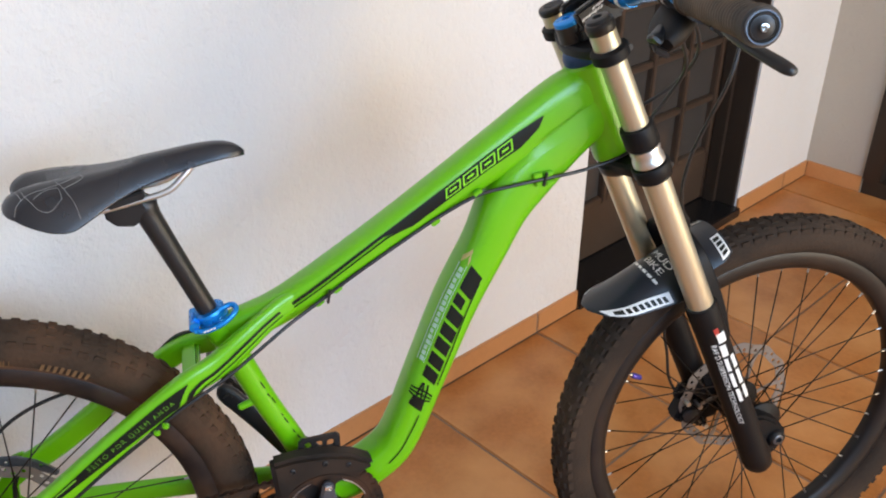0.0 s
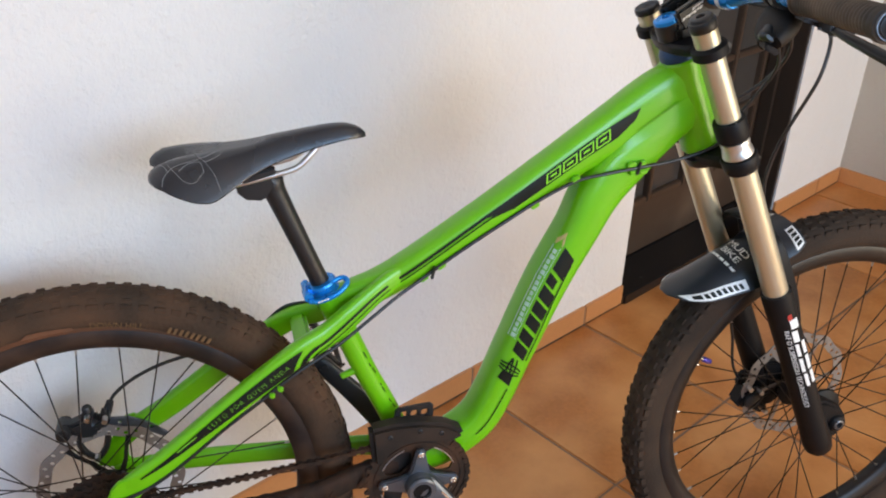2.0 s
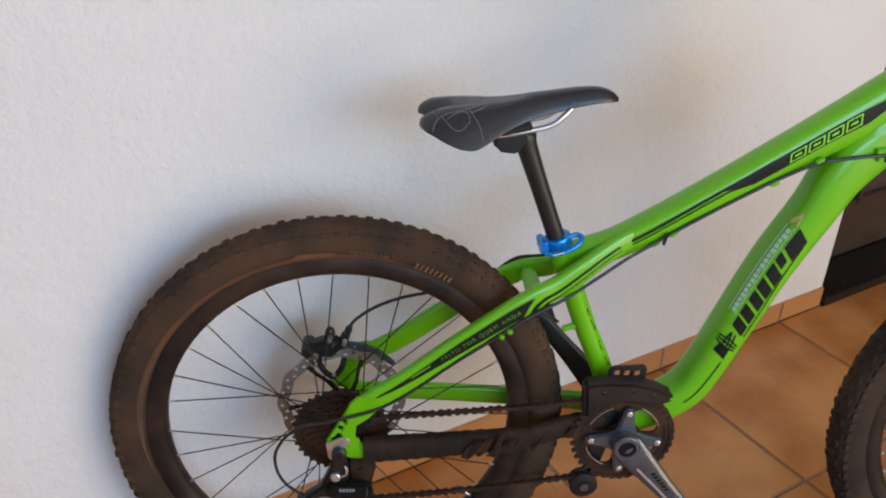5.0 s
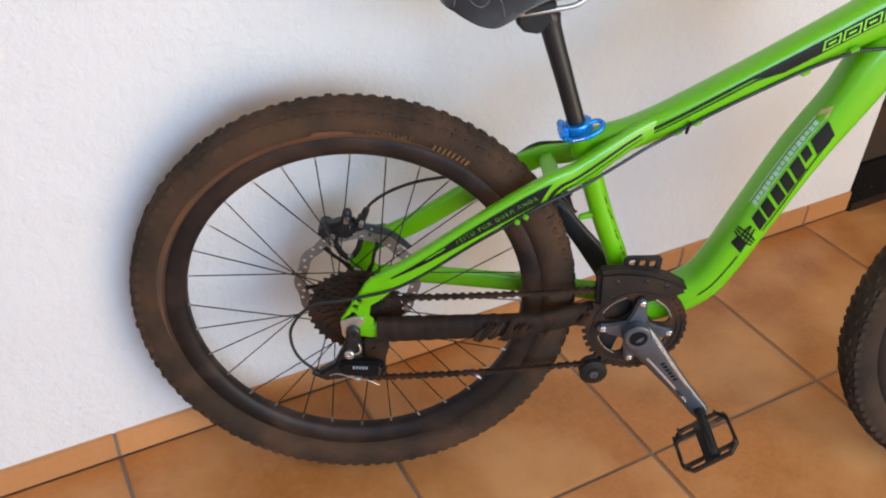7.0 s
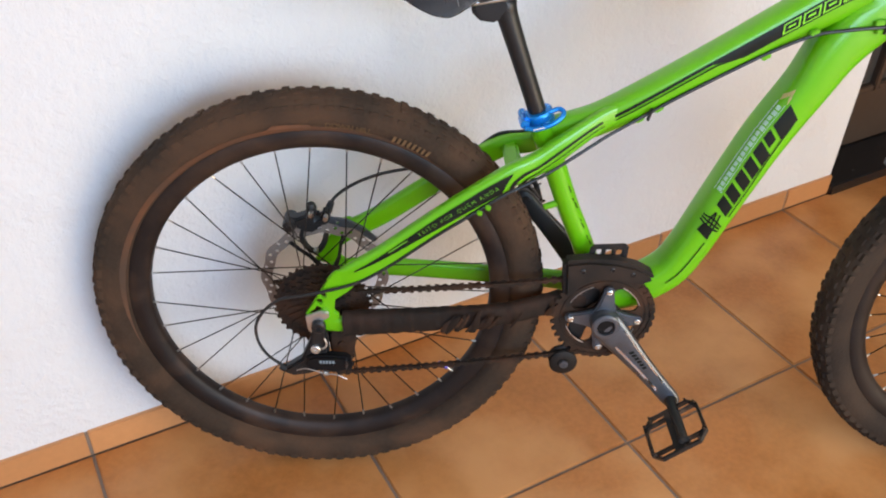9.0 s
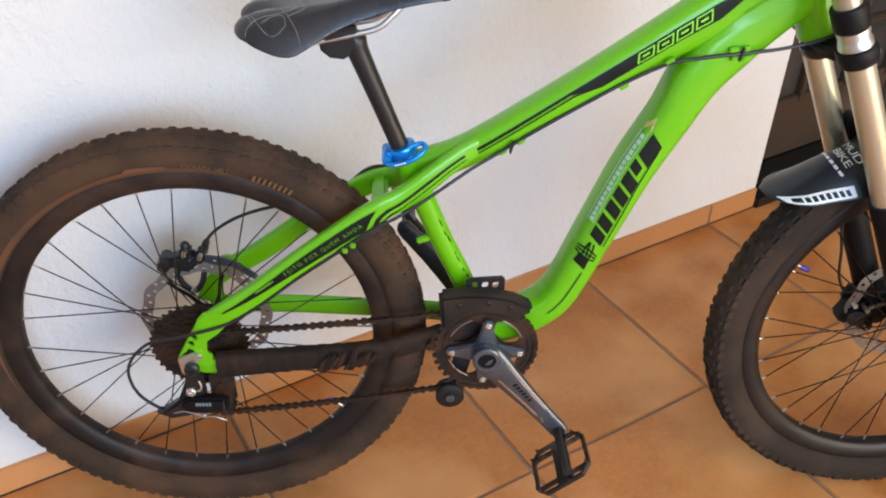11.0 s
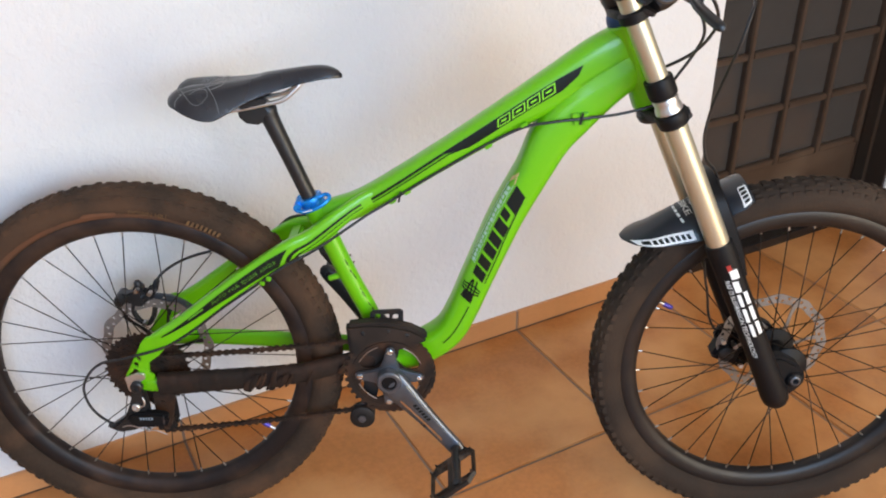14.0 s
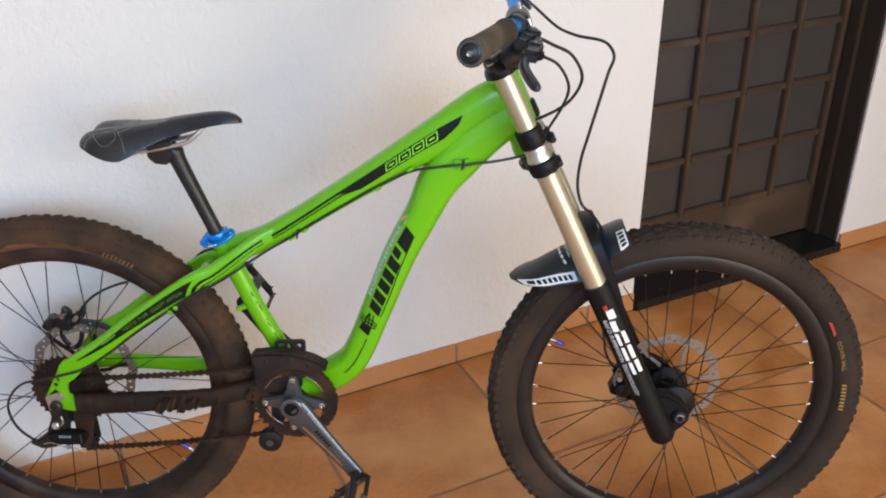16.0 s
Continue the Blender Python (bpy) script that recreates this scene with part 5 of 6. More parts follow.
def build_mudguard():
    """A bent plastic sheet over the front tyre, between the fork legs."""
    cx, cz = 1.161, 0.0115
    n, m = 22, 14
    sta = []
    for i in range(n + 1):
        f = i / n
        a = radians(111.5 + 32.0 * f)
        r = 0.377 + 0.026 * f * f + 0.010 * max(0, f - 0.8) * 4
        w = 0.056 - 0.008 * f
        if f > 0.82:
            w *= math.sqrt(max(0.06, 1 - ((f - 0.82) / 0.185) ** 2))
        if f < 0.08:
            w *= 0.86 + 1.7 * f
        if 0.24 < f < 0.48:
            w = min(w, 0.050)
        drop = np.interp(f, (0, 0.2, 0.45, 0.6, 0.8, 1), (0.024, 0.028, 0.054, 0.047, 0.031, 0.011))
        sta.append((a, r, w, drop))

    def at(f, q, off=0.0):
        a, r, w, drop = [np.interp(f, np.linspace(0, 1, n + 1), [s[k] for s in sta]) for k in range(4)]
        k = r + off - drop * (w / 0.05) * abs(q) ** 1.9
        return Vector((cx + k * math.cos(a), w * math.sin(q * 1.25) / math.sin(1.25) * (1 + off * 10), cz + k * math.sin(a) + LIFT))
    bm = bmesh.new()
    for off in (0.0, 0.0018):
        grid = [[bm.verts.new(at(i / n, -1 + 2 * j / m, off)) for j in range(m + 1)] for i in range(n + 1)]
        for i in range(n):
            for j in range(m):
                bm.faces.new((grid[i][j], grid[i + 1][j], grid[i + 1][j + 1], grid[i][j + 1]))
        if off == 0.0:
            low = grid
    for i in range(n):
        for j in (0, m):
            bm.faces.new((low[i][j], low[i + 1][j], grid[i + 1][j], grid[i][j]))
    for j in range(m):
        for i in (0, n):
            bm.faces.new((low[i][j], low[i][j + 1], grid[i][j + 1], grid[i][j]))
    bmesh.ops.recalc_face_normals(bm, faces=bm.faces)
    g = part("mudguard", bm, MUDGUARD, bike, "blue-black plastic mudguard with white printed panels")
    on = lambda a, b: at(a, b, 0.0024)
    on2 = lambda a, b: at(a, b, 0.0029)
    for s in (-1, 1):
        part("white_panel", patch_bm([((0.54, s * 0.77), (0.955, s * 0.62), (0.93, s * 0.98), (0.56, s * 0.97))], on, 12, 4), WHITE_DECAL, g)
        for i in range(8):
            w, d = 0.026 if i < 7 else 0.050, 0.0385 * i
            part("brand_mark", patch_bm([((0.580 + d, s * (0.815 - 0.35 * d)), (0.580 + w + d, s * (0.815 - 0.35 * d)), (0.585 + w + d, s * (0.935 - 0.13 * d)), (0.585 + d, s * (0.935 - 0.13 * d)))], on2, 3, 2), BLACK_DECAL, g)
    for s in (-1, 1):
        part("white_panel", patch_bm([((0.015, s * 0.34), (0.085, s * 0.34), (0.10, s * 0.95), (0.02, s * 0.95))], on, 3, 8), WHITE_DECAL, g)
        for i in range(4):
            part("brand_mark", patch_bm([((0.03, s * (0.40 + 0.13 * i)), (0.078, s * (0.40 + 0.13 * i)), (0.082, s * (0.49 + 0.13 * i)), (0.033, s * (0.49 + 0.13 * i)))], on2, 2, 3), BLACK_DECAL, g)
    part("printed_lettering", text_bm("MUD\nBIKE", 0.0165, lambda a, b: at(0.46 - b / 0.235, -0.16 - a / 0.052, 0.0026), 0.0, 0.9), WHITE_DECAL, g, "white printed words")
    part("small_print", patch_bm([((0.555, -0.55 + 0.16 * i), (0.575, -0.55 + 0.16 * i), (0.575, -0.43 + 0.16 * i), (0.555, -0.43 + 0.16 * i)) for i in range(7)], on, 1, 2), WHITE_DECAL, g)


# ---- cockpit ----
def build_cockpit():
    stem = bmesh.new()
    bike_box(stem, (0.803, 0, 0.655 + DZ), (0.050, 0.058, 0.020), (0, -25, 0), 0.005)
    bike_box(stem, (0.816, 0.018, 0.676 + DZ), (0.046, 0.016, 0.032), (0, -25, 0), 0.005)
    bike_box(stem, (0.816, -0.018, 0.676 + DZ), (0.046, 0.016, 0.032), (0, -25, 0), 0.005)
    for s in (-1, 1):
        bike_box(stem, (0.797, s * 0.0205, 0.672 + DZ), (0.040, 0.013, 0.030), (0, -32, 0), 0.004)
    lathe((0.826, -0.028, 0.698 + DZ), (0, 1, 0), [(0, 0.0165), (0.001, 0.0198), (0.0555, 0.0198), (0.0565, 0.0165)], 28, stem)
    st = part("stem", stem, BLACK_ALLOY, bike, "black direct-mount stem")
    for k, ln in ((0, 7), (1, 4)):
        part("stem_print", patch_bm([((0.0052 * i, 0.0015 * (i % 2)), (0.0040 + 0.0052 * i, 0.0015 * (i % 2)), (0.0044 + 0.0052 * i, 0.0052), (0.0004 + 0.0052 * i, 0.0048)) for i in range(ln)],
                                    lambda a, b: Vector((0.783 + 0.012 * k + a * 0.72, -0.0275, 0.663 + 0.014 * k + a * 0.50 + b * 0.8 + DZ + LIFT)), 1, 1), WHITE_DECAL, st)
    for s in (-1, 1):
        for dx, dz in ((0.0, 0.022), (0.018, -0.006)):
            part("stem_bolt", rod((0.826 + dx, s * 0.018, 0.698 + dz + DZ), (0.826 + dx * 1.2, s * 0.018, 0.698 + dz * 1.15 + DZ), 0.0038, n=10), STEEL, st)
    part("steerer_cap", lathe((0.776, -0.002, 0.660 + DZ), (-0.43, 0, 0.90), [(-0.001, 0.0178), (0, 0.0186), (0.0045, 0.0182), (0.006, 0.0150), (0.0062, 0.006), (0.003, 0.005)], 24), BLUE, st, "blue anodised steerer cap")
    part("steerer_collar", lathe((0.776, -0.002, 0.6595 + DZ), (0.43, 0, -0.90), [(0, 0.0170), (0.0005, 0.0182), (0.022, 0.0186), (0.024, 0.016)], 24), BLACK_ALLOY, st)

    bar_r = [(0.826, 0.0, 0.698), (0.826, -0.035, 0.698), (0.8255, -0.066, 0.6992), (0.8235, -0.100, 0.7085), (0.8185, -0.142, 0.7165), (0.809, -0.195, 0.7225), (0.751, -0.420, 0.7336)]
    whole = [(x, -y, z) for x, y, z in bar_r[:0:-1]] + bar_r
    bar = part("handlebar", cable([(x, y, z + DZ) for x, y, z in whole], 0.0118, 18, 6), BLUE, bike, "blue anodised riser handlebar")
    part("clamp_bulge", lathe((0.826, -0.070, 0.698 + DZ), (0, 1, 0), [(0, 0.0118), (0.012, 0.0149), (0.128, 0.0149), (0.140, 0.0118)], 28), BLUE, bar)
    part("white_band", lathe((0.826, -0.048, 0.698 + DZ), (0, -1, 0), [(0, 0.0140), (0.0003, 0.0154), (0.0095, 0.0154), (0.0100, 0.0140)], 28), WHITE_DECAL, bar)
    for s in (1, -1):  # s = 1: the side away from the wall
        mir = lambda p: Vector((p[0] + 0.014, (p[1] + 0.040) * s, p[2] + DZ))
        a, b = Vector((0.7835, -0.279, 0.7250)), Vector((0.7372, -0.4645, 0.7334))
        prof = [(0, 0.0122), (0.0005, 0.0170), (0.006, 0.0172), (0.007, 0.0155)]
        for i in range(25):
            x = 0.009 + i * 0.0066
            prof += [(x, 0.0148), (x + 0.0012, 0.0155), (x + 0.0042, 0.0155), (x + 0.0054, 0.0148)]
        prof += [(0.176, 0.0150), (0.178, 0.0168), (0.187, 0.0170), (0.190, 0.0166), (0.191, 0.0145)]
        grip = part("grip", lathe(mir(a), mir(b) - mir(a), prof, 28), GRIP, bar, "worn ribbed rubber handlebar grip")
        e = mir(a) + (mir(b) - mir(a)).normalized() * 0.1912
        part("lock_ring", lathe(e, mir(b) - mir(a), [(-0.002, 0.0140), (0, 0.0143), (0.0015, 0.0141), (0.0022, 0.0136), (0.0022, 0.0126), (0.0010, 0.0122)], 28), GREY_ALLOY, grip, "scratched metal lock ring")
        part("bar_plug", lathe(e, mir(b) - mir(a), [(-0.002, 0.0124), (0.0010, 0.0122), (0.0016, 0.0108), (0.0019, 0.0104), (0.0010, 0.0097), (0.0018, 0.0046), (0.0022, 0.0040)], 24), BLACK_ALLOY, grip)
        part("plug_screw", lathe(e, mir(b) - mir(a), [(0.002, 0.0036), (0.0046, 0.0034), (0.0048, 0.0022), (0.0030, 0.0018)], 12), CHROME, grip)
        # brake lever: clamp, body, reservoir, blade
        bm = bmesh.new()
        lathe(mir((0.8005, -0.218, 0.7215)), mir((0.739, -0.436, 0.733)) - mir((0.796, -0.235, 0.7225)), [(0, 0.0125), (0.0005, 0.0165), (0.015, 0.0165), (0.0155, 0.0125)], 20, bm)
        bike_box(bm, tuple(mir((0.815, -0.236, 0.7065))), (0.026, 0.044, 0.020), (0, 18, s * -14), 0.006)
        rod_into(bm, mir((0.8265, -0.186, 0.707)), mir((0.8265, -0.262, 0.7015)), 0.0078, 0.0092)
        bike_box(bm, tuple(mir((0.8225, -0.270, 0.7015))), (0.024, 0.020, 0.017), (0, 10, s * -12), 0.004)
        bike_box(bm, tuple(mir((0.8190, -0.296, 0.6985))), (0.026, 0.040, 0.016), (0, 6, s * -14), 0.005)
        bike_box(bm, tuple(mir((0.8060, -0.262, 0.7060))), (0.020, 0.034, 0.016), (0, 20, s * -14), 0.004)
        lever = part("brake_lever", bm, BLACK_ALLOY, bar, "black hydraulic brake lever")
        part("pivot_bolt", lathe(mir((0.8225, -0.2695, 0.7005)), (0, 0, 1), [(-0.010, 0.0050), (0.0075, 0.0050), (0.0105, 0.0046), (0.0110, 0.0026), (0.0085, 0.0024)], 14), GREY_ALLOY, lever)
        part("reach_screw", lathe(mir((0.8270, -0.3130, 0.7000)), mir((0.806, -0.40, 0.705)) - mir((0.8225, -0.27, 0.7005)), [(-0.004, 0.0062), (0.002, 0.0060), (0.0035, 0.0048), (0.0035, 0.0026), (0.0015, 0.0024)], 14), BLACK_SATIN, lever)
        part("reservoir_cap", lathe(mir((0.8225, -0.226, 0.7135)), (0.25, 0, 1), [(0, 0.0125), (0.0030, 0.0122), (0.0042, 0.0105), (0.0042, 0.004)], 20), BLACK_SATIN, lever)
        part("clamp_screw", rod(mir((0.8155, -0.228, 0.7325)), mir((0.8190, -0.228, 0.7240)), 0.0032, n=10), STEEL, lever)
        part("hose_boot", rod(mir((0.8265, -0.190, 0.707)), mir((0.836, -0.150, 0.7005)), 0.0060, 0.0036), CABLE, lever)
        blade = [(0.824, -0.262, 0.7015, 0.0052, 0.0048), (0.816, -0.292, 0.6985, 0.0050, 0.0044), (0.8075, -0.325, 0.6955, 0.0050, 0.0046), (0.8055, -0.352, 0.6925, 0.0056, 0.0052), (0.810, -0.378, 0.6870, 0.0060, 0.0056), (0.8155, -0.396, 0.6820, 0.0060, 0.0054), (0.8180, -0.404, 0.6800, 0.0050, 0.0042), (0.8188, -0.4065, 0.6793, 0.0026, 0.0022)]
        own, prev = bmesh.new(), None
        for r in spline(blade, 5):
            c = mir(r[:3]) + Vector((0, 0, LIFT))
            ring = [own.verts.new(c + Vector((math.cos(t) * r[4] * 1.35, 0, math.sin(t) * r[3]))) for t in np.linspace(0, 6.283, 12, endpoint=False)]
            if prev:
                for i in range(12):
                    own.faces.new((prev[i], prev[(i + 1) % 12], ring[(i + 1) % 12], ring[i]))
            else:
                own.faces.new(ring)
            prev = ring
        own.faces.new(prev[::-1])
        bmesh.ops.recalc_face_normals(own, faces=own.faces)
        part("lever_blade", own, BLACK_ALLOY, lever)
        if s > 0:
            bm = bmesh.new()
            lathe(mir((0.806, -0.196, 0.720)), mir((0.739, -0.436, 0.733)) - mir((0.796, -0.235, 0.7225)), [(0, 0.0125), (0.0005, 0.0160), (0.012, 0.0160), (0.0125, 0.0125)], 20, bm)
            body = Tube([(*mir(q), h, w) for q, h, w in (((0.824, -0.196, 0.706), 0.008, 0.010), ((0.816, -0.206, 0.700), 0.0145, 0.020), ((0.802, -0.222, 0.690), 0.0165, 0.025), ((0.788, -0.236, 0.679), 0.0145, 0.022), ((0.778, -0.244, 0.671), 0.009, 0.014))], 5, 2.6, 20).bm()
            scrap = bpy.data.meshes.new("tmp")
            body.to_mesh(scrap)
            body.free()
            bm.from_mesh(scrap)
            bpy.data.meshes.remove(scrap)
            bike_box(bm, tuple(mir((0.774, -0.250, 0.668))), (0.018, 0.030, 0.006), (0, 24, -20), 0.002)
            shifter = part("gear_shifter", bm, DUSTY_PLASTIC, bar, "black trigger gear shifter")
            part("thumb_paddle", Tube([(*mir(q), h, w) for q, h, w in (((0.782, -0.234, 0.688), 0.004, 0.006), ((0.770, -0.246, 0.682), 0.0045, 0.008), ((0.760, -0.262, 0.682), 0.004, 0.0085), ((0.757, -0.272, 0.684), 0.002, 0.005))], 5, 2.4, 14).bm(), BLACK_ALLOY, shifter)
            part("cable_adjuster", lathe(mir((0.824, -0.196, 0.704)), (0.5, 0.72, -0.35), [(0, 0.0055), (0.004, 0.0062), (0.006, 0.0054), (0.009, 0.0062), (0.012, 0.0054), (0.018, 0.0040), (0.024, 0.0034)], 14), BLACK_ALLOY, shifter)


def build_cables():
    up = lambda pts: [(x, y, z + DZ) for x, y, z in pts]
    part("brake_hose", cable(up([(0.846, 0.125, 0.712), (0.858, 0.060, 0.7079), (0.8921, 0.030, 0.6832), (0.9214, 0.0, 0.6757), (0.9545, -0.032, 0.6751), (0.9675, -0.054, 0.6674), (0.9690, -0.077, 0.6561), (0.960, -0.096, 0.6413), (0.9490, -0.101, 0.5982), (0.9390, -0.078, 0.5335), (0.9325, -0.066, 0.4920), (0.9310, -0.058, 0.4466), (0.9413, -0.050, 0.4085), (0.962, -0.034, 0.385), (0.985, 0.0, 0.345), (0.998, 0.045, 0.30),
                                 (1.003, 0.062, 0.185), (1.0085, 0.062, 0.139), (1.0173, 0.062, 0.105), (1.0257, 0.062, 0.059), (1.040, 0.064, 0.030), (1.052, 0.066, 0.020)]), 0.0025), CABLE, bike, "thin black front brake hose")
    part("brake_hose", cable(up([(0.842, -0.145, 0.702), (0.872, -0.105, 0.682), (0.905, -0.085, 0.662), (0.925, -0.062, 0.622), (0.910, -0.035, 0.578), (0.872, -0.018, 0.548), (0.830, 0.020, 0.520), (0.78, 0.034, 0.485), (0.70, 0.036, 0.455), (0.60, 0.030, 0.412),
                                 (0.44, 0.028, 0.318), (0.352, 0.030, 0.288), (0.30, 0.045, 0.270), (0.262, 0.058, 0.258), (0.225, 0.064, 0.226), (0.18, 0.068, 0.206), (0.148, 0.070, 0.194), (0.092, 0.070, 0.181), (0.049, 0.069, 0.163), (0.018, 0.067, 0.140), (0.006, 0.065, 0.118)]), 0.0026), CABLE, bike, "thin black rear brake hose")
    part("gear_cable", cable(up([(0.826, -0.165, 0.694), (0.855, -0.115, 0.668), (0.885, -0.090, 0.648), (0.904, -0.074, 0.612), (0.898, -0.055, 0.575), (0.880, -0.040, 0.535), (0.868, -0.034, 0.505), (0.852, -0.032, 0.489), (0.797, -0.033, 0.475), (0.746, -0.0345, 0.469), (0.696, -0.033, 0.462), (0.655, -0.028, 0.4525),
                                 (0.607, -0.0245, 0.428), (0.568, -0.024, 0.405), (0.497, -0.024, 0.361), (0.442, -0.026, 0.325), (0.404, -0.034, 0.304), (0.37, -0.043, 0.283), (0.318, -0.054, 0.250), (0.261, -0.064, 0.221), (0.216, -0.069, 0.190), (0.163, -0.073, 0.153), (0.108, -0.076, 0.110), (0.06, -0.079, 0.080),
                                 (0.014, -0.081, 0.065), (-0.0227, -0.080, 0.0542), (-0.0521, -0.078, 0.0473), (-0.0746, -0.078, 0.0309), (-0.0903, -0.078, 0.0073), (-0.095, -0.078, -0.0142), (-0.0905, -0.078, -0.0408), (-0.078, -0.078, -0.0629), (-0.0555, -0.078, -0.0832)]), 0.0024), CABLE, bike, "black gear cable running to the derailleur")
    part("gear_wire", cable(up([(-0.036, -0.088, -0.082), (-0.0201, -0.0895, -0.0775), (0.0087, -0.0905, -0.0865), (0.025, -0.0905, -0.0880), (0.0417, -0.090, -0.097)]), 0.0009, 6), NIPPLE, bike, "frayed bare wire end")


# ---- drive train ----
def build_drive():
    cx, cz = BB[0], BB[1] + DZ
    ring_y = -0.046
    holes = []
    for k in range(4):
        a0 = radians(-2 + 90 * k + 45)
        inner = [(cx + r * math.cos(a0 + t), cz + r * math.sin(a0 + t)) for r, t in ((0.030, -0.42), (0.042, -0.54), (0.050, -0.54), (0.056, -0.42), (0.0585, -0.22), (0.059, 0), (0.0585, 0.22), (0.056, 0.42), (0.050, 0.54), (0.042, 0.54), (0.030, 0.42))]
        holes.append(inner)
    ring = part("chainring", plate(cog_outline(cx, cz, 0.0815, 36, 0.0058), ring_y - 0.002, ring_y + 0.002, 0.0, holes), GREASE, bike, "worn dark steel chainring", False)
    part("ring_edge", plate(circle2(cx, cz, 0.0668, 64), ring_y - 0.0034, ring_y - 0.0021, 0.0004, [circle2(cx, cz, 0.0656, 64)]), GREASE, ring)
    for k in range(4):
        a0 = radians(-2 + 90 * k + 45)
        arc = [(cx + r * math.cos(a0 + t), cz + r * math.sin(a0 + t)) for r, ts in ((0.0592, np.linspace(-0.40, 0.40, 9)), (0.0575, np.linspace(0.38, -0.38, 9))) for t in ts]
        part("ring_lip", plate(arc, ring_y - 0.0030, ring_y - 0.0012, 0.0004), STEEL, ring, "bare worn metal edge")
    spider = bmesh.new()
    for k in range(4):
        a = radians(-2 + 90 * k)
        d, n = Vector((math.cos(a), 0, math.sin(a))), Vector((-math.sin(a), 0, math.cos(a)))
        o = Vector((cx, 0, cz))
        pts = [o + d * r + n * w for r, w in ((0.012, 0.019), (0.030, 0.0125), (0.048, 0.0085), (0.058, 0.0075), (0.0605, 0.0), (0.058, -0.0075), (0.048, -0.0085), (0.030, -0.0125), (0.012, -0.019))]
        plate([(p.x, p.z) for p in pts], -0.0600, -0.0505, 0.0025, (), spider)
    lathe((cx, -0.048, cz), (0, -1, 0), [(0, 0.020), (0.004, 0.0225), (0.018, 0.0215), (0.022, 0.019)], 32, spider)
    crank = part("crankset", spider, GREY_ALLOY, bike, "grey forged crankset with a light polished edge")
    for k in range(4):
        a = radians(-2 + 90 * k)
        part("chainring_bolt", lathe((cx + 0.052 * math.cos(a), -0.0595, cz + 0.052 * math.sin(a)), (0, -1, 0), [(0, 0.0052), (0.0018, 0.0050), (0.0024, 0.0036), (0.0010, 0.0030)], 14), CHROME, crank)
    part("axle_cap", lathe((cx, -0.071, cz), (0, -1, 0), [(0, 0.0220), (0.006, 0.0216), (0.0085, 0.0190), (0.0085, 0.0142), (0.004, 0.0136)], 32), GREY_ALLOY, crank)
    part("axle_cap_core", lathe((cx, -0.0752, cz), (0, -1, 0), [(0, 0.0138), (0.0022, 0.0136), (0.0024, 0.0100), (0.0008, 0.0098), (0.0006, 0.001)], 24), BLACK_SATIN, crank)
    end = Vector((0.553, -0.094, -0.123 + DZ))
    for s in (1, -1):
        a = Vector((cx, -0.0655, cz))
        b = end.copy()
        if s < 0:
            a.y, b = 0.0655, Vector((2 * cx - end.x, 0.094, 2 * cz - end.z))
        arm = Tube([(*a.lerp(b, f), h, w) for f, h, w in ((-0.08, 0.012, 0.008), (0.0, 0.0240, 0.0095), (0.12, 0.0245, 0.0095), (0.3, 0.0212, 0.0088), (0.6, 0.0165, 0.0078), (0.88, 0.0145, 0.0076), (0.98, 0.0145, 0.0078), (1.06, 0.0115, 0.0070), (1.10, 0.004, 0.004))], 6, 3.2, 24)
        ob = part("crank_arm", arm.bm(), GREY_ALLOY if s > 0 else BLACK_ALLOY, crank, "tapered grey crank arm" if s > 0 else "dark crank arm on the wall side")
        if s > 0:
            on_arm = lambda p, q: arm.side(p, q, 0.0008)
            E = arm.length
            part("polished_edge", patch_bm([((0.055, -0.34), (E - 0.050, -0.22), (E - 0.045, -0.50), (0.055, -0.50)), ((0.040, 0.80), (E - 0.055, 0.74), (E - 0.050, 0.60), (0.040, 0.70))], on_arm, 14, 1), CHROME, ob)
            part("brand_bar", patch_bm([((0.075 + 0.007 * i, 0.02), (0.0795 + 0.007 * i, 0.02), (0.0815 + 0.007 * i, 0.38), (0.077 + 0.007 * i, 0.38)) for i in range(6)], on_arm, 2, 2), BLACK_DECAL, ob)
        build_pedal(b, 1 if s > 0 else -1)
    # guide: bash plate over the ring, slotted bracket, roller below
    up = lambda pts: [(x, z + DZ) for x, z in pts]
    guide = part("chain_guide", plate(up([(0.3625, 0.108), (0.368, 0.044), (0.382, 0.046), (0.393, 0.062), (0.412, 0.073), (0.436, 0.076), (0.462, 0.073), (0.485, 0.069), (0.505, 0.078), (0.498, 0.090), (0.474, 0.103), (0.44, 0.111), (0.40, 0.113)]), -0.061, -0.033, 0.006), DUSTY_PLASTIC, bike, "dusty black chain guide with a slotted bracket")
    for gx, gz in ((0.392, 0.094), (0.436, 0.098), (0.468, 0.090)):
        part("guide_bolt", lathe((gx, -0.0605, gz + DZ), (0, -1, 0), [(0, 0.0042), (0.0012, 0.0040), (0.0018, 0.0028), (0.0006, 0.0024)], 12), BLACK_ALLOY, guide)
    slots = [[(0.4115 + 0.0155 * k + x, 0.107 + z) for x, z in ((0, 0), (0.0095, 0.001), (0.0100, 0.0115), (0.0005, 0.0105))] for k in range(3)]
    part("slotted_bracket", plate(up([(0.402, 0.096), (0.404, 0.120), (0.409, 0.1245), (0.456, 0.1275), (0.461, 0.123), (0.461, 0.098)]), -0.037, -0.031, 0.0012, [up(s) for s in slots]), BLACK_ALLOY, guide)
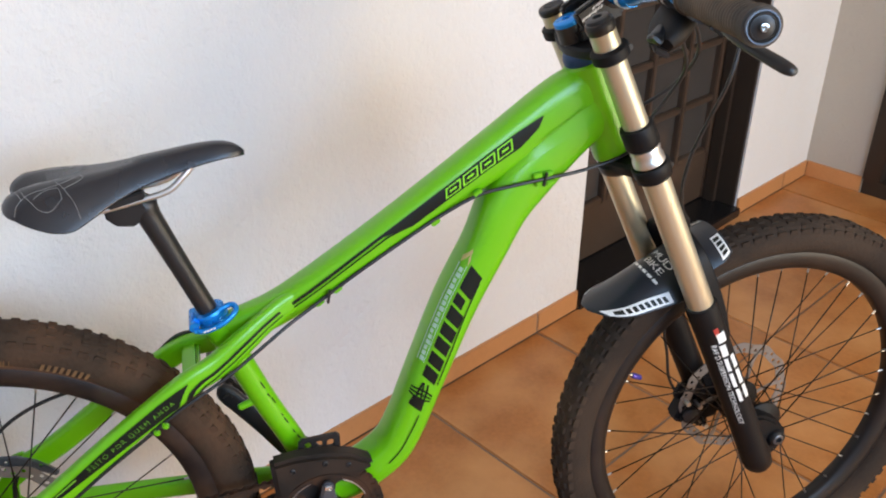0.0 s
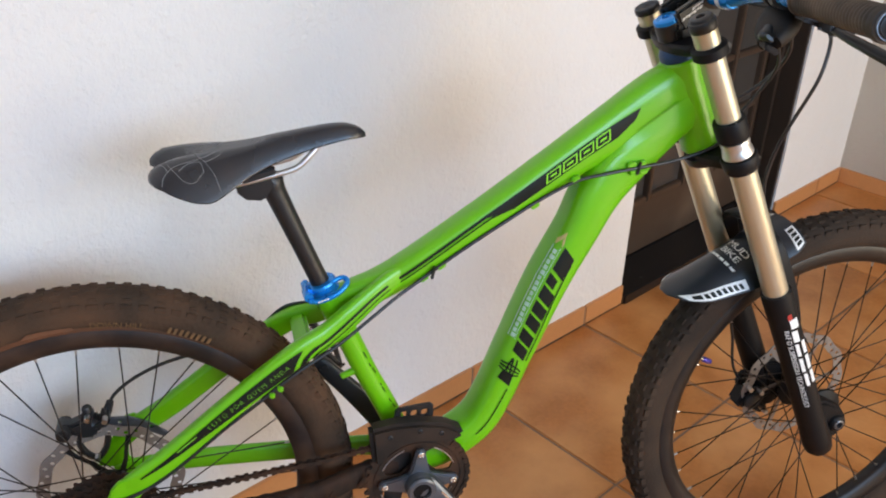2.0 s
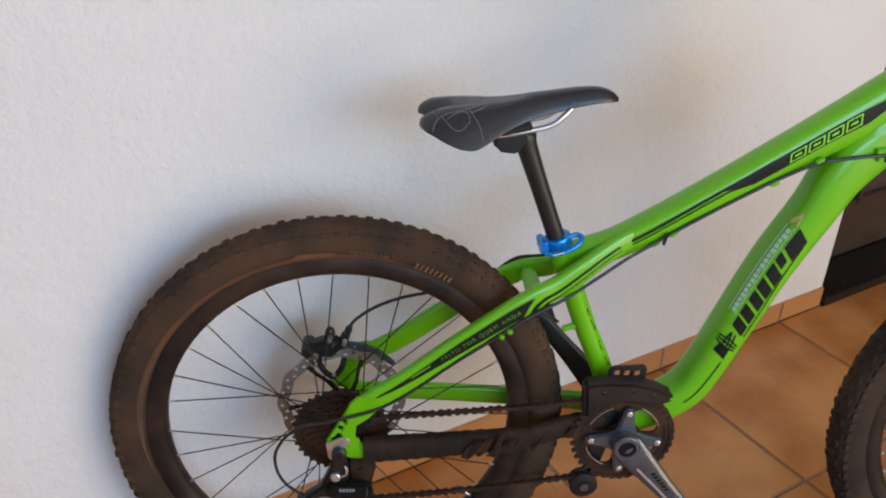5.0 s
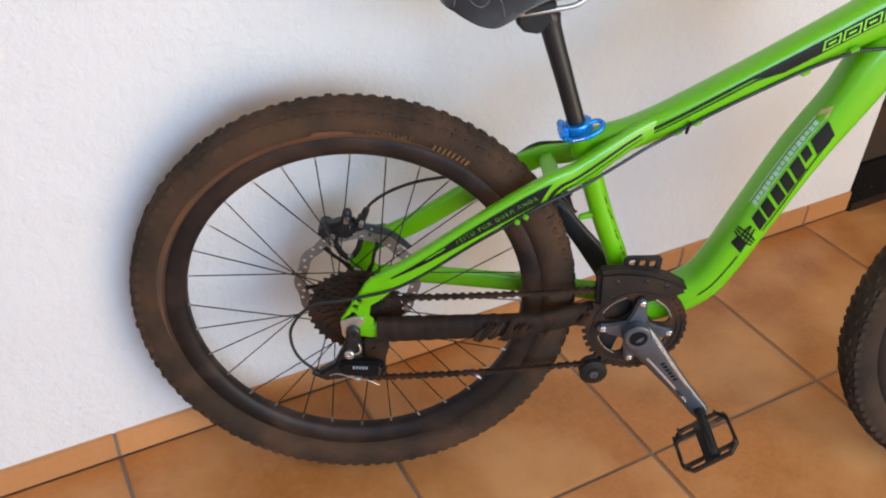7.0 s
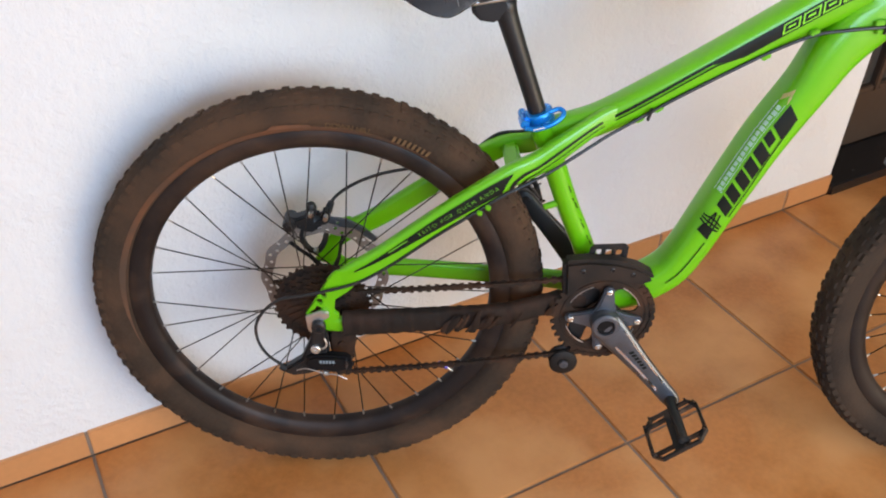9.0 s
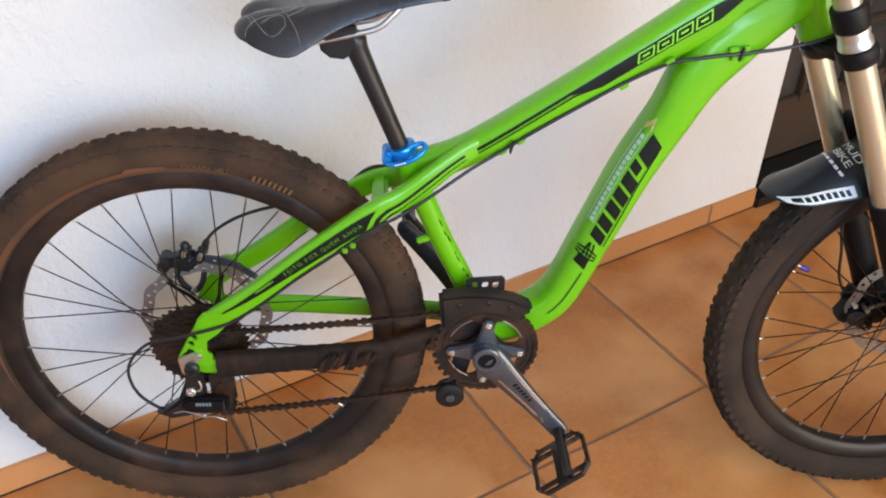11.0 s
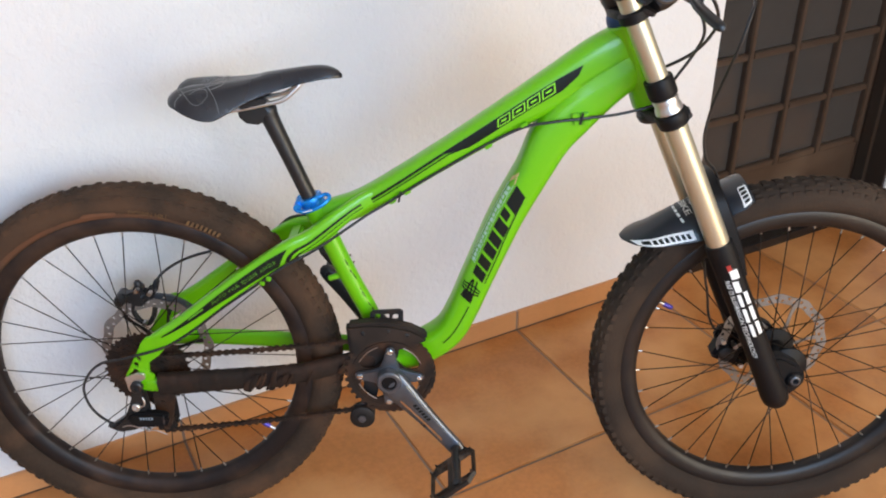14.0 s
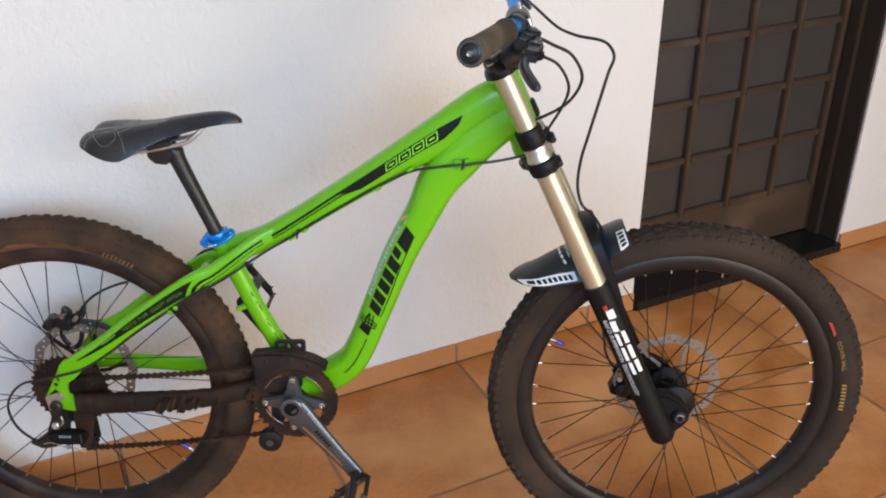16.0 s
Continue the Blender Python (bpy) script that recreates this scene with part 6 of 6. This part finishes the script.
    part("guide_plate", plate(up([(0.385, 0.09), (0.392, 0.02), (0.385, -0.06), (0.372, -0.098), (0.388, -0.108), (0.402, -0.092), (0.416, -0.03), (0.45, 0.03), (0.46, 0.09)]), -0.037, -0.033, 0.001, ()), BLACK_ALLOY, guide)
    roller = lathe((0.3845, -0.033, -0.089 + DZ), (0, -1, 0), [(0, 0.020), (0.001, 0.0225), (0.006, 0.0225), (0.008, 0.0195), (0.013, 0.0195), (0.015, 0.0225), (0.020, 0.0225), (0.022, 0.020), (0.0225, 0.010), (0.024, 0.0095)], 28)
    part("guide_roller", roller, DUSTY_PLASTIC, guide, "black plastic guide roller")
    part("roller_bolt", lathe((0.3845, -0.056, -0.089 + DZ), (0, -1, 0), [(0, 0.0072), (0.003, 0.0068), (0.0035, 0.003), (0.002, 0.0028)], 12), GREY_ALLOY, guide)
    # cassette
    sizes = (0.0765, 0.0680, 0.0600, 0.0525, 0.0455, 0.0390, 0.0330)
    first = None
    for i, r in enumerate(sizes):
        y = -0.0225 - 0.0048 * i
        holes = [circle2(0.62 * r * math.cos(k * 1.257 + i), 0.62 * r * math.sin(k * 1.257 + i) - 0.003 + DZ, 0.16 * r, 10) for k in range(5)] if i < 4 else []
        bm = plate(cog_outline(0.001, -0.003 + DZ, r, round(r / 0.00215), 0.0042), y - 0.0009, y + 0.0009, 0, holes)
        if first is None:
            first = part("cassette", bm, GREASE, bike, "oily rust-brown sprocket cassette", False)
        else:
            part("sprocket", bm, GREASE, first, "", False)
    part("sprocket_core", lathe((0.001, -0.020, -0.003 + DZ), (0, -1, 0), [(0, 0.020), (0.001, 0.026), (0.034, 0.024), (0.036, 0.016)], 24), GREASE, first)
    # chain: plates and rollers link by link along its run
    top_a, top_b = (0.446, 0.0795), (0.012, 0.0365)
    run = []
    for f in np.linspace(0, 1, 60):
        run.append((top_b[0] + (top_a[0] - top_b[0]) * f, top_b[1] + (top_a[1] - top_b[1]) * f - 0.004 * math.sin(math.pi * f)))
    for t in np.linspace(86, -112, 40):
        run.append((cx + 0.0775 * math.cos(radians(t)), BB[1] + 0.0775 * math.sin(radians(t))))
    low_a, low_b = run[-1], (0.045, -0.1185)
    for f in np.linspace(0.03, 1, 60):
        run.append((low_a[0] + (low_b[0] - low_a[0]) * f, low_a[1] + (low_b[1] - low_a[1]) * f - 0.004 * math.sin(math.pi * f)))
    for t in np.linspace(-80, -270, 12):
        run.append((0.030 + 0.018 * math.cos(radians(t)), -0.102 + 0.018 * math.sin(radians(t))))
    run += [(0.030, -0.06), (0.022, -0.045)]
    p = np.array(run)
    d = np.r_[0, np.cumsum(np.linalg.norm(np.diff(p, axis=0), axis=1))]
    links = int(d[-1] / 0.0127)
    bm = bmesh.new()
    for i in range(links):
        a = np.array([np.interp(i * 0.0127, d, p[:, k]) for k in (0, 1)])
        b = np.array([np.interp((i + 1) * 0.0127, d, p[:, k]) for k in (0, 1)])
        m, ang = (a + b) / 2, -math.degrees(math.atan2(b[1] - a[1], b[0] - a[0]))
        for s in (-1, 1):
            y = ring_y + s * (0.0034 if i % 2 else 0.0022)
            for q, ln, ht in ((m, 0.0105, 0.0046), (a, 0.0066, 0.0082), (b, 0.0066, 0.0082)):
                bike_box(bm, (q[0], y, q[1] + DZ), (ln, 0.0011, ht), (0, ang, 0))
        rod_into(bm, (a[0], ring_y - 0.0045, a[1] + DZ), (a[0], ring_y + 0.0045, a[1] + DZ), 0.0022, n=6)
    part("chain", bm, GREASE, bike, "dirty brown drive chain", False)
    # inner tube wrapped round the right chain stay: overlapping turns with ragged edges
    beside = lambda x: float(np.interp(x, (0.036, 0.13, 0.24, 0.29, 0.33, 0.36, 0.412), (-0.0705, -0.0685, -0.0650, -0.0590, -0.0455, -0.0345, -0.0260)))
    rows = []
    for i in range(60):
        f = i / 59
        x = 0.036 + 0.376 * f
        wob = 0.0005 * math.sin(i * 2.1) + (0.0006 if i % 4 == 0 else 0)
        rows.append((x, beside(x), -0.002 + 0.024 * f + DZ, 0.0205 + wob - 0.004 * f, 0.0135 + wob - 0.003 * f))
    wrap = part("stay_wrap", Tube(rows, 2, 2.8, 24).bm(), TAPE, bike, "black rubber strips wrapped round the chain stay, frayed")
    rnd = random.Random(11)
    for i in range(24):
        x = rnd.choice((0.178, 0.190, 0.198, 0.206, 0.214, 0.222, 0.230, 0.238, 0.247, 0.256, 0.288, 0.345)) + rnd.uniform(-0.006, 0.006)
        f = (x - 0.036) / 0.376
        zc, yc = -0.002 + 0.024 * f + DZ, beside(x) - 0.0138 + 0.002 * f
        lean, out = rnd.uniform(0.006, 0.022), rnd.uniform(0.002, 0.008)
        broad = rnd.choice((0.0022, 0.0030, 0.0045, 0.0060))
        pts = [(x, yc, zc - rnd.uniform(0.010, 0.020)), (x + lean * 0.5, yc - 0.0018 - out * 0.4, zc - 0.002), (x + lean, yc - out, zc + rnd.uniform(0.008, 0.024))]
        part("frayed_strip", Tube([(*q, broad * k, 0.0011) for q, k in zip(pts, (0.7, 1.0, 0.35))], 4, 2.4, 8).bm(), GREASE if i % 3 == 1 else TAPE, wrap)
    build_derailleur()


def build_pedal(at, s):
    """A flat alloy pedal: rim frame, cross bars and pins round a spindle; s: which way it points."""
    c = at + Vector((-0.006 * s, -s * 0.066, -0.006 * s))
    tilt = pose(0, 0, 0, 0, -40 if s > 0 else 54, 0)
    rim = [(-0.030, -0.041), (0.030, -0.041), (0.044, -0.027), (0.044, 0.027), (0.030, 0.041), (-0.030, 0.041), (-0.044, 0.027), (-0.044, -0.027)]
    windows = []
    for a in (-1, 1):
        windows.append([(a * x, y) for x, y in ((0.0085, -0.0245), (0.037, -0.0245), (0.0400, -0.019), (0.0400, 0.019), (0.037, 0.0245), (0.0085, 0.0245))])
        for b in (-1, 1):
            windows.append([(a * x, b * y) for x, y in ((0.0085, 0.0282), (0.0355, 0.0282), (0.0285, 0.0372), (0.0085, 0.0372))])
    grow = 1.07
    rim, windows = [(x * grow, y * grow) for x, y in rim], [[(x * grow, y * grow) for x, y in w] for w in windows]
    own = plate(rim, -0.0046, 0.0046, 0.0012, windows)
    for v in own.verts:
        p = tilt @ Vector((v.co.x, 0, v.co.y))
        v.co = Vector((c.x + p.x, c.y - s * (v.co.z - LIFT), c.z + p.z + LIFT))
    bmesh.ops.recalc_face_normals(own, faces=own.faces)
    ped = part("pedal", own, WORN_BLACK, bike, "worn black flat alloy pedal")
    part("spindle", lathe(at + Vector((0, s * 0.012, 0)), (0, -s, 0), [(0, 0.006), (0.012, 0.0075), (0.020, 0.0105), (0.030, 0.0082), (0.100, 0.0072), (0.108, 0.0095), (0.114, 0.006)], 20), BLACK_ALLOY, ped)
    for x, y in ((-0.041, -0.027), (-0.041, 0.027), (0.041, -0.027), (0.041, 0.027), (-0.03, -0.038), (0.03, -0.038), (-0.03, 0.038), (0.03, 0.038)):
        p, q = tilt @ Vector((x * grow, 0, 0.004)), tilt @ Vector((x * grow, 0, 0.0090))
        part("pedal_pin", rod(c + Vector((p.x, -s * y * grow, p.z)), c + Vector((q.x, -s * y * grow, q.z)), 0.0019, n=8), GREASE, ped)


def build_derailleur():
    up = lambda pts: [(x, z + DZ) for x, z in pts]
    bm = plate(up([(-0.0066, -0.008), (0.012, -0.006), (0.015, -0.045), (0.012, -0.078), (-0.0169, -0.0909), (-0.0442, -0.0962), (-0.0554, -0.0811), (-0.0281, -0.0606)]), -0.088, -0.070, 0.004)
    der = part("rear_derailleur", bm, BLACK_ALLOY, bike, "black and grey rear derailleur, dusty")
    part("outer_link", plate(up([(-0.019, -0.053), (-0.010, -0.0475), (0.020, -0.0465), (0.040, -0.0485), (0.0485, -0.0535), (0.0505, -0.062), (0.0470, -0.0715), (0.034, -0.0765), (0.010, -0.0775), (-0.013, -0.0740), (-0.021, -0.0640)]), -0.097, -0.080, 0.006), BLACK_SATIN, der)
    part("link_end", plate(up([(0.0395, -0.0520), (0.0440, -0.0535), (0.0455, -0.062), (0.0435, -0.0695), (0.0395, -0.0715)]), -0.0985, -0.090, 0.0015), GREY_ALLOY, der)
    part("brand_bar", patch_bm([((-0.003 + 0.0048 * i, -0.0500 + DZ), (0.0004 + 0.0048 * i, -0.0502 + DZ), (0.0002 + 0.0048 * i, -0.0560 + DZ), (-0.0032 + 0.0048 * i, -0.0558 + DZ)) for i in range(5)], lambda a, b: Vector((a + 0.004, -0.0974, b - 0.004 + LIFT)), 1, 1), PALE_DECAL, der)
    part("mount_bolt", lathe((0.0005, -0.082, 0.002 + DZ), (0, -1, 0), [(0, 0.0110), (0.007, 0.0108), (0.009, 0.0085), (0.0092, 0.0038), (0.006, 0.003)], 18), BLACK_ALLOY, der)
    part("upper_arm", plate(up([(-0.008, 0.006), (0.010, 0.006), (0.012, -0.022), (0.004, -0.045), (-0.014, -0.042), (-0.012, -0.018)]), -0.089, -0.082, 0.003), BLACK_ALLOY, der)
    part("pivot_bolt", lathe((-0.0048, -0.088, -0.038 + DZ), (0, -1, 0), [(0, 0.0078), (0.004, 0.0074), (0.0055, 0.0058), (0.0055, 0.003), (0.003, 0.0026)], 18), BARE, der)
    part("limit_screw", cable([(0.004, -0.090, -0.031), (0.010, -0.092, -0.026), (0.012, -0.092, -0.018), (0.009, -0.091, -0.010)], 0.0016, 8), BARE, der)
    part("anchor_bolt", lathe((0.0087, -0.084, -0.088 + DZ), (0, -1, 0), [(0, 0.0045), (0.005, 0.0042), (0.006, 0.002)], 10), BARE, der)
    part("rear_cage", plate(up([(0.0154, -0.0269), (0.026, -0.0185), (0.042, -0.0180), (0.053, -0.026), (0.0555, -0.042), (0.051, -0.062), (0.047, -0.084), (0.042, -0.098), (0.034, -0.104), (0.025, -0.101), (0.018, -0.090), (0.0165, -0.060)]), -0.062, -0.058, 0.0012), GREASE, der)
    part("front_cage", plate(up([(0.016, -0.034), (0.034, -0.030), (0.048, -0.050), (0.050, -0.098), (0.040, -0.112), (0.024, -0.114), (0.014, -0.100), (0.010, -0.062)]), -0.036, -0.033, 0.001), DUSTY_PLASTIC, der)
    for z in (-0.048, -0.102):
        part("jockey_wheel", plate(cog_outline(0.029, z + DZ, 0.0205, 11, 0.004), -0.0505, -0.0425, 0.0, [circle2(0.029, z + DZ, 0.004, 10)]), DUSTY_PLASTIC, der)
        part("jockey_bolt", lathe((0.033, -0.0625, z + DZ), (0, -1, 0), [(0, 0.0052), (0.003, 0.0048), (0.0032, 0.002)], 12), GREASE, der)
    part("cable_stop", lathe((-0.050, -0.078, -0.088 + DZ), (-0.8, 0, 0.35), [(-0.006, 0.0065), (0.010, 0.0060), (0.014, 0.0045)], 14), BLACK_ALLOY, der)
    # rear brake caliper on the left stay
    bm = plate(up([(-0.064, 0.107), (-0.062, 0.094), (-0.050, 0.090), (-0.038, 0.096), (-0.030, 0.087), (-0.012, 0.086), (-0.008, 0.099), (0.004, 0.101), (0.010, 0.111), (0.009, 0.124), (0.000, 0.127), (-0.004, 0.115), (-0.011, 0.112), (-0.012, 0.129), (-0.025, 0.131), (-0.029, 0.117), (-0.042, 0.112), (-0.052, 0.113)]), 0.042, 0.066, 0.004)
    cal = part("brake_caliper", bm, BLACK_ALLOY, bike, "black hydraulic disc brake caliper by the rear hub")
    part("caliper_body", lathe((-0.053, 0.034, 0.101 + DZ), (0, 1, 0), [(0, 0.006), (0.001, 0.0095), (0.008, 0.0108), (0.036, 0.0108), (0.038, 0.008)], 20), BLACK_ALLOY, cal)
    part("caliper_arm", cable([(-0.034, 0.054, 0.096), (-0.036, 0.054, 0.076), (-0.026, 0.054, 0.057), (-0.013, 0.054, 0.052), (-0.002, 0.056, 0.066), (0.003, 0.058, 0.086)], 0.0048, 10), BLACK_ALLOY, cal)
    for x, z in ((-0.053, 0.101), (-0.0185, 0.124), (0.004, 0.118), (-0.013, 0.056)):
        part("caliper_bolt", rod((x, 0.032, z + DZ), (x, 0.044, z + DZ), 0.0040, n=10), BLACK_ALLOY if x < -0.03 else STEEL, cal)
    part("hose_union", rod((0.004, 0.064, 0.112 + DZ), (0.011, 0.066, 0.130 + DZ), 0.0068, 0.0052), BLACK_ALLOY, cal)
    part("adjuster", lathe((-0.0185, 0.050, 0.128 + DZ), (-0.1, -0.1, 1), [(0, 0.0072), (0.006, 0.0072), (0.009, 0.005)], 14), BLACK_ALLOY, cal)
    part("caliper_bracket", plate(up([(-0.006, 0.094), (0.008, 0.106), (0.034, 0.103), (0.060, 0.090), (0.084, 0.068), (0.079, 0.062), (0.054, 0.077), (0.030, 0.088), (0.010, 0.088)]), 0.058, 0.064, 0.0015, [circle2(0.062, 0.083 + DZ, 0.0028, 10), circle2(0.020, 0.096 + DZ, 0.0028, 10)]), GREY_ALLOY, cal)


build_frame()
build_seat()
build_wheel("rear_wheel", (0.0, 0.0, 0.003), 1.75, False)
build_wheel("front_wheel", (1.146, 0.0, 0.0145), STEER, True)
build_fork()
build_mudguard()
build_cockpit()
build_cables()
build_drive()
build_floor()
